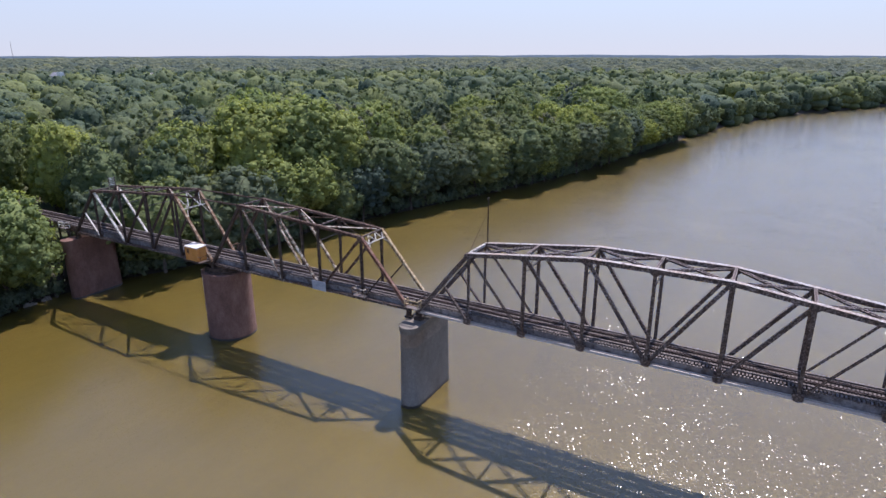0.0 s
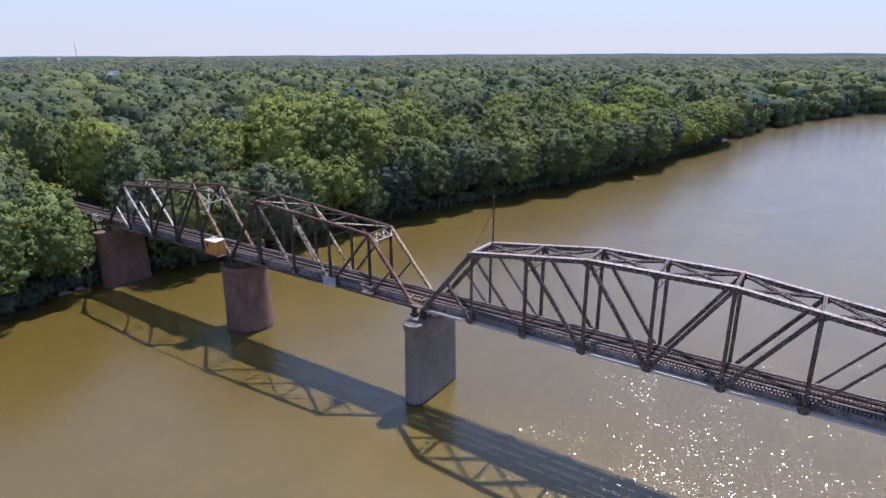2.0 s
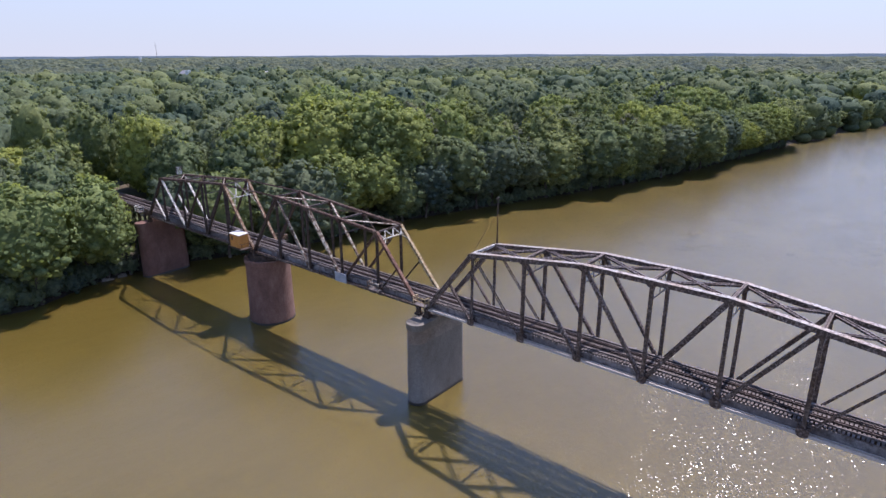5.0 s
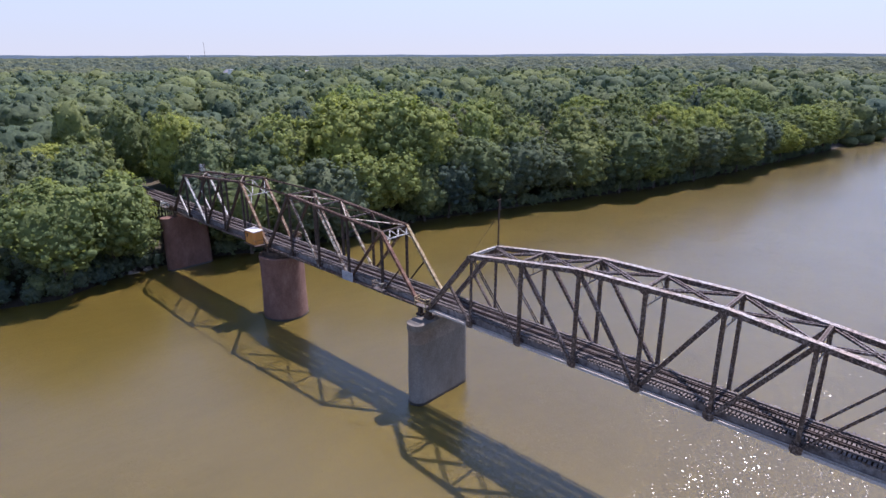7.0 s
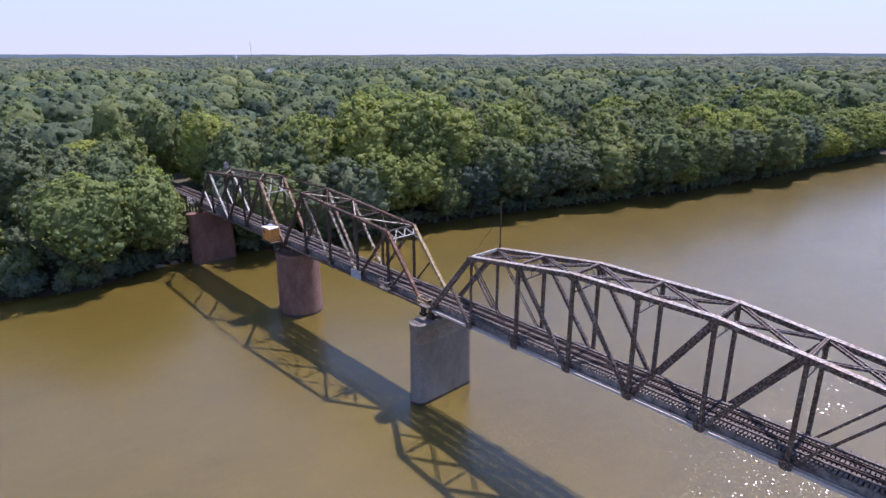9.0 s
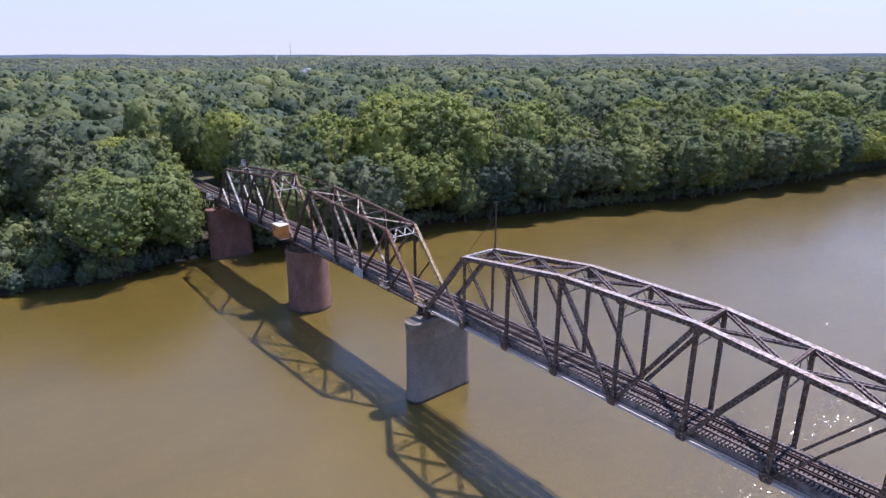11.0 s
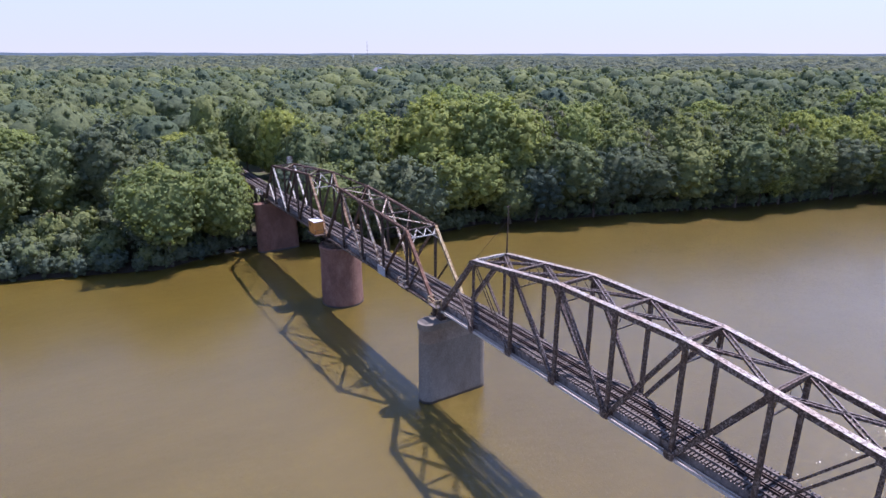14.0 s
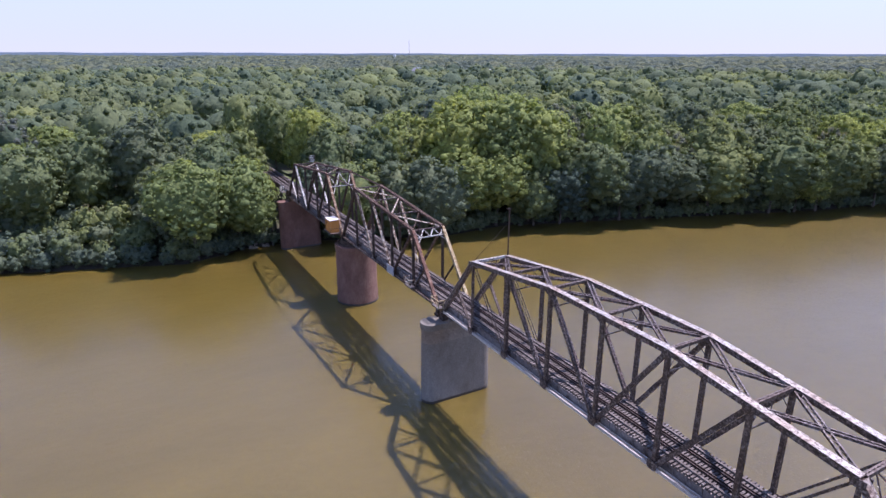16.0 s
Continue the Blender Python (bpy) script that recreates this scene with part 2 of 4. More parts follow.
def ground_material():
    m, n, l, p = material("grassy_ground")
    big = noise_node(n, l, 0.06, 5.0)
    small = noise_node(n, l, 1.8, 4.0)
    col = ramp_node(n, l, big.outputs["Fac"], ((0.35, (0.08, 0.064, 0.038)), (0.47, (0.06, 0.078, 0.026)), (0.65, (0.1, 0.126, 0.038)))).outputs["Color"]
    tone = ramp_node(n, l, small.outputs["Fac"], ((0.3, (0.7, 0.7, 0.7)), (0.7, (1.2, 1.2, 1.2)))).outputs["Color"]
    geo = n.new("ShaderNodeNewGeometry")
    sep = n.new("ShaderNodeSeparateXYZ")
    l.new(geo.outputs["Position"], sep.inputs[0])
    # low ground dark as wet mud, darkened further for the shade under the trees
    wet = n.new("ShaderNodeMapRange")
    wet.inputs["From Min"].default_value = 1.5
    wet.inputs["From Max"].default_value = 4.0
    l.new(sep.outputs["Z"], wet.inputs["Value"])
    col = mix_node(n, l, "MIX", wet.outputs["Result"], (0.042, 0.034, 0.025), col)
    l.new(mix_node(n, l, "MULTIPLY", 1.0, col, tone), p.inputs["Base Color"])
    p.inputs["Roughness"].default_value = 0.95
    bump(n, l, p, small.outputs["Fac"], 0.6, 0.15)
    return m


GROUND = ground_material()
# distance haze painted as pale blue, with a faint glow to lighten it
RIDGE, _n, _l, _p = material("painted_blue_haze")
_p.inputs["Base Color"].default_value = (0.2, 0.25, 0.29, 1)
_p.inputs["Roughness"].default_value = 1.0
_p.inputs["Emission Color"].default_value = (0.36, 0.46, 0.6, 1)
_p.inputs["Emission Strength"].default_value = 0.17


# ---- building helpers ----
class Shape:
    """Collects boxes, bars and prisms into one mesh."""

    def __init__(self):
        self.v, self.f, self.ties, self.twin = [], [], None, None

    def add(self, verts, faces):
        k = len(self.v)
        self.v += [tuple(p) for p in verts]
        self.f += [tuple(i + k for i in f) for f in faces]
        return self

    def box(self, lo, hi):
        x0, y0, z0 = lo
        x1, y1, z1 = hi
        v = [(x0, y0, z0), (x1, y0, z0), (x1, y1, z0), (x0, y1, z0), (x0, y0, z1), (x1, y0, z1), (x1, y1, z1), (x0, y1, z1)]
        return self.add(v, [(3, 2, 1, 0), (4, 5, 6, 7), (0, 1, 5, 4), (1, 2, 6, 5), (2, 3, 7, 6), (3, 0, 4, 7)])

    def beam(self, a, b, w, h, side=(0, 1, 0), shift=(0, 0)):
        """A bar from a to b; w along side, h across it; shift moves it along both."""
        a, b = Vector(a), Vector(b)
        d = (b - a).normalized()
        s = Vector(side)
        s = (s - d * s.dot(d)).normalized()
        u = s.cross(d).normalized()
        off = s * shift[0] + u * shift[1]
        v = [p + off + s * (i * w / 2) + u * (j * h / 2) for p in (a, b) for i, j in ((-1, -1), (1, -1), (1, 1), (-1, 1))]
        return self.add(v, [(0, 1, 2, 3), (7, 6, 5, 4), (0, 4, 5, 1), (1, 5, 6, 2), (2, 6, 7, 3), (3, 7, 4, 0)])

    def laced(self, a, b, w, h, side=(0, 1, 0), pitch=0.55, t=0.05, faces=(-1, 1), bar=0.07, square=False):
        """Two channels h deep, w apart along side; their zigzag lacing is kept apart, in ties."""
        self.ties, self.twin = Shape(), Shape()
        a, b = Vector(a), Vector(b)
        length = (b - a).length
        d = (b - a) / length
        s = Vector(side)
        s = (s - d * s.dot(d)).normalized()
        u = s.cross(d).normalized()
        for i, sh in ((-1, self), (1, self.twin)):
            web, lip = i * w / 2, i * (w / 2 - t * 2.6)
            inner = i * (w / 2 - t)
            ring = [(web, -h / 2), (web, h / 2), (lip, h / 2), (lip, h / 2 - t), (inner, h / 2 - t), (inner, t - h / 2), (lip, t - h / 2), (lip, -h / 2)]
            sh.loft([[p + s * x + u * z for x, z in ring] for p in (a, b)])
        n = max(2, int(length / pitch))
        for j in faces:
            for k in range(n):
                i = 1 if (k + (j > 0)) % 2 else -1
                p = a + d * (length * k / n) + s * (i * (w / 2 - t)) + u * (j * (h / 2 + 0.008))
                q = a + d * (length * (k + (0 if square else 1)) / n) - s * (i * (w / 2 - t)) + u * (j * (h / 2 + 0.008))
                self.ties.beam(p, q, bar, 0.018, s)
        return self

    def ibeam(self, a, b, h, w, side=(0, 1, 0), t=0.04):
        """A rolled beam h deep with flanges w wide along side."""
        a, b = Vector(a), Vector(b)
        d = (b - a).normalized()
        s = Vector(side)
        s = (s - d * s.dot(d)).normalized()
        u = s.cross(d).normalized()
        k = t / 2
        ring = [(-w / 2, -h / 2), (w / 2, -h / 2), (w / 2, t - h / 2), (k, t - h / 2), (k, h / 2 - t), (w / 2, h / 2 - t), (w / 2, h / 2), (-w / 2, h / 2), (-w / 2, h / 2 - t), (-k, h / 2 - t), (-k, t - h / 2), (-w / 2, t - h / 2)]
        return self.loft([[p + s * x + u * z for x, z in ring] for p in (a, b)])

    def tube(self, a, b, r0, r1, sides=10):
        a, b = Vector(a), Vector(b)
        d = (b - a).normalized()
        s = d.orthogonal().normalized()
        u = d.cross(s)
        v = []
        for p, r in ((a, r0), (b, r1)):
            v += [p + (s * math.cos(2 * math.pi * k / sides) + u * math.sin(2 * math.pi * k / sides)) * r for k in range(sides)]
        f = [(k, (k + 1) % sides, sides + (k + 1) % sides, sides + k) for k in range(sides)]
        return self.add(v, f + [tuple(range(sides - 1, -1, -1)), tuple(range(sides, 2 * sides))])

    def loft(self, rings):
        """Rings of points joined upwards, closed at both ends."""
        n = len(rings[0])
        v = [p for r in rings for p in r]
        f = [(i * n + k, i * n + (k + 1) % n, (i + 1) * n + (k + 1) % n, (i + 1) * n + k) for i in range(len(rings) - 1) for k in range(n)]
        return self.add(v, f + [tuple(range(n - 1, -1, -1)), tuple(range((len(rings) - 1) * n, len(rings) * n))])

    def mesh(self, name, mat, smooth=False):
        me = bpy.data.meshes.new(name)
        me.from_pydata(self.v, [], self.f)
        me.materials.append(mat)
        if smooth:
            me.shade_smooth()
        me.update()
        return me


def thing(name, at, label, category, group="", kind=""):
    ob = new(name)
    ob.location = at
    ob.empty_display_size = 0.5
    return tagged(ob, label, category, group, kind)


def part(name, shape, mat, parent, label="", smooth=False):
    """A mesh in world places, as a part of a thing or of a part."""
    ob = new(name, shape if isinstance(shape, bpy.types.Mesh) else shape.mesh(name, mat, smooth))
    ob.parent = parent
    top = parent if parent.type == "EMPTY" else parent.parent
    if parent.type == "EMPTY":
        ob.matrix_parent_inverse = Matrix.Translation(-Vector(top.location))
    if label:
        ob["label"] = label
    if isinstance(shape, Shape) and shape.ties:
        part("channel", shape.twin, mat, ob)
        tagged(part("lacing", shape.ties, mat, ob), kind="stuff")
    return ob


def single(name, shape, mat, label="", category="", group="", kind="", smooth=False):
    return tagged(new(name, shape.mesh(name, mat, smooth)), label, category, group, kind)


# ---- land and water ----
SHORE_Y = (-6000, -900, -300, -120, -66, -45, -28, -12, 3, 15, 38, 57, 72, 105, 132, 160, 209, 335, 400, 504, 578, 636, 800, 1000, 1400, 6000)
SHORE_X = (-900, -330, -146, -104, -93, -86, -80, -86, -85, -79, -71, -72, -67, -56, -47, -38, -28, -9, 4, 37, 81, 111, 203, 333, 643, 4200)
RIVER = 270.0


def shore(y):
    return np.interp(y, SHORE_Y, SHORE_X)


BANK_S = (-RIVER - 6000, -RIVER - 40, -RIVER - 6, -RIVER, -RIVER + 6, -RIVER + 14, -14, -5, 0, 3, 10, 24, 60, 200, 7000)
BANK_Z = (9, 8, 4, 0, -1.5, -3, -3, -1.2, 0, 1.4, 3.6, 5.6, 6.6, 8, 9)


def ground_z(x, y):
    s = shore(y) - x
    z = np.interp(s, BANK_S, BANK_Z)
    inland = np.clip((s - 26) / 14, 0, 1)
    bank = np.clip(13.7 - np.maximum(np.abs(y) - 2.6, 0) / 1.6, 0, 13.7)
    return np.where(s > 26, np.maximum(z, bank * inland), z)


def grid_mesh(name, xs, ys, zs, mat):
    r, c = xs.shape
    v = np.stack([xs.ravel(), ys.ravel(), zs.ravel()], 1)
    k = np.arange(r * c).reshape(r, c)
    f = np.stack([k[:-1, :-1], k[:-1, 1:], k[1:, 1:], k[1:, :-1]], -1).reshape(-1, 4)
    me = bpy.data.meshes.new(name)
    me.from_pydata(v.tolist(), [], f.tolist())
    me.materials.append(mat)
    me.shade_smooth()
    return me


gy = np.concatenate([np.linspace(-6000, -500, 12)[:-1], np.linspace(-500, -130, 20)[:-1], np.arange(-130, 330, 3.0), np.linspace(330, 900, 80)[1:], np.linspace(900, 6000, 16)[1:]])
gs = np.concatenate([np.linspace(-6270, -320, 6), np.linspace(-310, -255, 12), np.linspace(-240, -16, 10), np.arange(-12, 70, 2.0), np.linspace(70, 200, 22)[1:], np.linspace(220, 6500, 24)])[::-1]
GS, GY = np.meshgrid(gs, gy)
GX = shore(GY) - GS
wob = np.sin(GX * 0.31 + GY * 0.17) * 0.22 + np.sin(GX * 0.11 - GY * 0.23) * 0.3
GZ = ground_z(GX, GY) + wob * (GS > 1.5)
tagged(new("ground", grid_mesh("ground", GX, GY, GZ, GROUND)), "grassy riverbank ground running back under the woods", "ground", kind="structure")
wx, wy = np.meshgrid(np.linspace(-2500, 5000, 30), np.linspace(-6000, 6000, 40))
tagged(new("water", grid_mesh("water", wx, wy, wx * 0, WATER)), "muddy brown river water with small sunlit ripples", "river", kind="structure")

# ---- piers ----
def oval(cx, cy, hx, hy, z, n=14):
    """A long ring with round ends, hx half thick and hy half long."""
    ring = []
    for e in (1, -1):
        for k in range(n + 1):
            a = math.pi * k / n + (0 if e > 0 else math.pi)
            ring.append((cx + hx * math.cos(a), cy + e * (hy - hx) + hx * math.sin(a), z))
    return ring


def oval_pier(x, y, hx, hy, top, mat, label):
    pier = thing("bridge_pier", (x, y, 0), label, "bridge pier")
    zs = (-3, 0.0, 3.0, 6.0, 9.4)
    part("shaft", Shape().loft([oval(x, y, hx - 0.012 * z, hy - 0.012 * z, z) for z in zs]), mat, pier, smooth=False)
    upper_lift = (9.4, 9.44, top - 0.9)
    part("upper_lift", Shape().loft([oval(x, y, hx - 0.012 * z + k, hy - 0.012 * z + k, z) for z, k in zip(upper_lift, (0.0, 0.015, 0.015))]), PALE_CONCRETE if mat is CONCRETE else mat, pier, "paler top pour of the pier")
    cap = Shape().loft([oval(x, y, hx + 0.02, hy + 0.02, top - 0.9), oval(x, y, hx + 0.04, hy + 0.04, top - 0.86), oval(x, y, hx + 0.04, hy + 0.04, top - 0.05), oval(x, y, hx - 0.02, hy - 0.02, top)])
    part("cap", cap, mat, pier)
    part("wet_band", Shape().loft([oval(x, y, hx + 0.012, hy + 0.012, -0.6), oval(x, y, hx + 0.012, hy + 0.012, 0.4)]), WET, pier, "dark wet band at the waterline")
    return pier


PANEL_N, Y_T, Z_B = 7.62, 2.5, 13.66
S0, PANEL_S = -1.62, 7.85
CENTRE = S0 - 5 * PANEL_S
p3 = oval_pier(-0.25, -0.4, 1.45, 5.5, 12.35, CONCRETE, "grey concrete bridge pier with rounded ends standing in water")
p4 = oval_pier(PANEL_N * 8 + 0.6, -0.4, 1.45, 5.5, 12.35, CONCRETE, "grey concrete bridge pier with rounded ends standing in water")
p1 = oval_pier(CENTRE * 2 - S0 - 0.9, -0.1, 1.4, 5.3, 12.35, MASONRY, "red-brown bridge pier at the foot of the wooded bank")

pivot = thing("pivot_pier", (CENTRE, 0, 0), "round red-brown pivot pier under the swing span", "bridge pier")
disc = lambda r, z: [(CENTRE + r * math.cos(2 * math.pi * k / 48), r * math.sin(2 * math.pi * k / 48), z) for k in range(48)]
part("shaft", Shape().loft([disc(4.15, -3), disc(4.12, 0), disc(4.02, 5), disc(3.98, 11.2)]), MASONRY, pivot)
part("cap", Shape().loft([disc(4.0, 11.2), disc(4.1, 11.3), disc(4.1, 11.95), disc(4.02, 12.05)]), MASONRY, pivot)
part("wet_band", Shape().loft([disc(4.15, -0.6), disc(4.14, 0.4)]), WET, pivot, "dark wet band at the waterline")
part("turntable_drum", Shape().loft([disc(3.1, 12.05), disc(3.1, 13.0)]), DARK_RUST, pivot, "dark steel turntable drum")
part("rack_ring", Shape().loft([disc(3.5, 12.05), disc(3.5, 12.3)]), DARK_RUST, pivot)
part("drain_pipe", Shape().tube((CENTRE + 4.11 * math.cos(radians(215)), 4.11 * math.sin(radians(215)), 2), (CENTRE + 4.11 * math.cos(radians(215)), 4.11 * math.sin(radians(215)), 12), 0.12, 0.12), WHITE, pivot, "pale pipe down the side")


# ---- fixed truss span ----
Z_TOP = (Z_B, 23.07, 23.99, 24.92, 24.94, 24.92, 23.99, 23.07, Z_B)


def lower(i, y):
    return (PANEL_N * i, y, Z_B)


def upper(i, y):
    return (PANEL_N * i, y, Z_TOP[i])


def gusset(at, y, w, h, e):
    x, _, z = at
    yy = y + e * 0.34
    ring = [(x - w / 2, z - h * 0.35), (x - w * 0.3, z - h * 0.6), (x + w * 0.3, z - h * 0.6), (x + w / 2, z - h * 0.35), (x + w / 2, z + h * 0.2), (x - w / 2, z + h * 0.2)]
    return Shape().loft([[(a, yy - 0.015, b) for a, b in ring], [(a, yy + 0.015, b) for a, b in ring]])


span = thing("truss_span", (PANEL_N * 4, 0, 12.35), "weathered silver-grey riveted railway through-truss span with curved top chord", "truss bridge")
for y in (-Y_T, Y_T):
    for a, b in ((0, 1), (8, 7)):
        # dark sides under a paler plate: sunlight on the top put into colour
        post = part("end_post", Shape().beam(lower(a, y), upper(b, y), 0.56, 0.5), STEEL, span)
        rise = Vector((-0.21 if a == 0 else 0.21, 0, 0.18))
        part("cover_plate", Shape().beam(Vector(lower(a, y)) + rise, Vector(upper(b, y)) + rise, 0.7, 0.035), SUNLIT_SILVER, post, "weathered cover plate with its sunlit paleness painted in")
    for i in range(1, 7):
        chord = part("top_chord", Shape().beam(upper(i, y), upper(i + 1, y), 0.58, 0.5), STEEL, span)
        rise = Vector((0, 0, 0.27))
        part("cover_plate", Shape().beam(Vector(upper(i, y)) + rise, Vector(upper(i + 1, y)) + rise, 0.64, 0.035), SUNLIT_SILVER, chord, "weathered cover plate with its sunlit paleness painted in")
    for i in range(8):
        sh = Shape()
        sh.laced(lower(i, y), lower(i + 1, y), 0.56, 0.3, (0, 1, 0), 0.42, 0.05, (-1,), 0.2, True)
        part("bottom_chord", sh, CHORD, span)
    for i in range(1, 8):
        z0 = (PANEL_N * i, y, Z_B - 0.35)
        if i in (1, 7):
            part("hanger", Shape().laced(z0, upper(i, y), 0.28, 0.26, (0, 1, 0), 0.6), STEEL, span)
        else:
            part("vertical", Shape().laced(z0, upper(i, y), 0.38, 0.36, (0, 1, 0), 0.55, 0.06), LATTICE, span)
    for top, bot in ((2, 3), (3, 4), (5, 4), (6, 5)):
        part("diagonal", Shape().laced(upper(top, y), lower(bot, y), 0.4, 0.36 if top < 4 else 0.4, (0, 1, 0), 0.62, 0.06, bar=0.08), STEEL, span)
    for top, bot in ((1, 2), (7, 6)):
        for e in (-1, 1):
            part("eyebar", Shape().beam(upper(top, y + e * 0.17), lower(bot, y + e * 0.17), 0.05, 0.17), STEEL, span)
    for a, b in ((0, 1), (8, 7)):
        mid = (Vector(lower(a, y)) + Vector(upper(b, y))) * 0.5
        part("sub_strut", Shape().laced(mid, lower(b, y), 0.34, 0.22, (0, 1, 0), 0.45), LATTICE, span)
    for i in range(1, 8):
        for e in (-1, 1):
            part("gusset_plate", gusset(upper(i, y), y, 1.0, 0.8, e), STEEL, span)
            part("gusset_plate", gusset((PANEL_N * i, y, Z_B + 0.45), y, 1.1, 1.1, e), STEEL, span)
    for i in (0, 8):
        x = PANEL_N * i
        part("bearing_shoe", Shape().box((x - 0.55, y - 0.45, 12.35), (x + 0.55, y + 0.45, 12.75)).box((x - 0.35, y - 0.3, 12.75), (x + 0.35, y + 0.3, Z_B)), DARK_RUST, span)
for i in range(1, 8):
    a, b = upper(i, -Y_T), upper(i, Y_T)
    part("top_strut", Shape().laced((a[0], a[1] + 0.3, a[2] + 0.1), (b[0], b[1] - 0.3, b[2] + 0.1), 0.34, 0.3, (1, 0, 0), 0.45), WHITE if i == 1 else LATTICE, span)
    if i not in (1, 7):
        z = a[2] - 2.0
        brace = part("sway_brace", Shape().beam((a[0], -Y_T, z), (a[0], Y_T, z), 0.1, 0.12, (1, 0, 0)), STEEL, span)
        for low_y, high_y in ((-Y_T, -0.9), (Y_T, 0.9), (0, 0)):
            part("sway_rod", Shape().beam((a[0], low_y, z), (a[0], high_y, a[2]), 0.06, 0.06, (1, 0, 0)), STEEL, brace)
for i in range(1, 7):
    for e in (-1, 1):
        a, b = Vector(upper(i, -Y_T * e)), Vector(upper(i + 1, Y_T * e))
        d = (b - a) * 0.05
        part("top_lateral", Shape().laced(a + d, b - d, 0.52, 0.22, (1, -e, 0), 0.5, 0.045, bar=0.06), STEEL, span)
for i, j in ((1, 0), (7, 8)):
    a, b = Vector(upper(i, -Y_T)), Vector(upper(i, Y_T))
    down = (Vector(lower(j, 0)) - Vector(upper(i, 0))).normalized() * 1.5
    brace = part("portal_brace", Shape().beam(a + down, b + down, 0.14, 0.16, (1, 0, 0)), LATTICE, span, "pale latticed portal brace")
    for k in range(6):
        p = a.lerp(b, k / 6) + (down if k % 2 else Vector())
        q = a.lerp(b, (k + 1) / 6) + (Vector() if k % 2 else down)
        part("lattice_bar", Shape().beam(p, q, 0.1, 0.08, (1, 0, 0)), LATTICE, brace)


def floor_system(parent, x0, x1, nodes, mat):
    for x in nodes:
        part("floor_beam", Shape().ibeam((x, -Y_T, Z_B + 0.1), (x, Y_T, Z_B + 0.1), 0.98, 0.32, (1, 0, 0)), STEEL, parent)
    for a, b in zip(nodes[:-1], nodes[1:]):
        lo, hi = min(a, b) + 0.06, max(a, b) - 0.06
        for y in (-1.95, -0.8, 0.8, 1.95):
            beam = part("stringer", Shape().ibeam((lo, y, 14.0), (hi, y, 14.0), 1.03, 0.28), mat if abs(y) > 1 else DARK_RUST, parent)
            if abs(y) > 1:
                e = 1 if y > 0 else -1
                for k in (1, 2, 3, 4):
                    x = lo + (hi - lo) * k / 5
                    part("stiffener", Shape().box((x - 0.03, min(y + e * 0.021, y + e * 0.11), 13.53), (x + 0.03, max(y + e * 0.021, y + e * 0.11), 14.47)), mat, beam)
        mid = (a + b) / 2
        for e in (-1, 1):
            part("bottom_lateral", Shape().beam((a, -Y_T * e, Z_B - 0.25 + e * 0.06), (b, Y_T * e, Z_B - 0.25 + e * 0.06), 0.16, 0.1), DARK_RUST, parent)


floor_system(span, 0, PANEL_N * 8, [PANEL_N * i for i in range(9)], GIRDER)

# mast with its guy on the hip of the fixed span
mast = thing("mast", (7.62, Y_T, 23.4), "thin dark steel mast with a guy wire on the truss", "mast")
part("pole", Shape().tube((7.9, Y_T, 23.3), (7.9, Y_T, 29.6), 0.11, 0.07, 8), DARK_RUST, mast)
part("crossarm", Shape().beam((7.9, Y_T - 0.35, 29.5), (7.9, Y_T + 0.35, 29.5), 0.08, 0.08, (1, 0, 0)), DARK_RUST, mast)
part("guy_wire", Shape().tube((7.9, Y_T, 27.8), (7.62, -Y_T + 0.2, 23.4), 0.03, 0.03, 6), DARK_RUST, mast)

# ---- swing span ----
Z_END, Z_MID = 22.87, 24.71


def swing(i):
    """x and top height of node i: 0 at the fixed span, 5 over the pivot, 10 at the bank."""
    k = min(i, 10 - i)
    return S0 - PANEL_S * i, Z_B if k in (0, 5) else Z_END + (Z_MID - Z_END) * (k - 1) / 3


def slow(i, y):
    return (swing(i)[0], y, Z_B)


def sup(i, y):
    return (swing(i)[0], y, swing(i)[1])


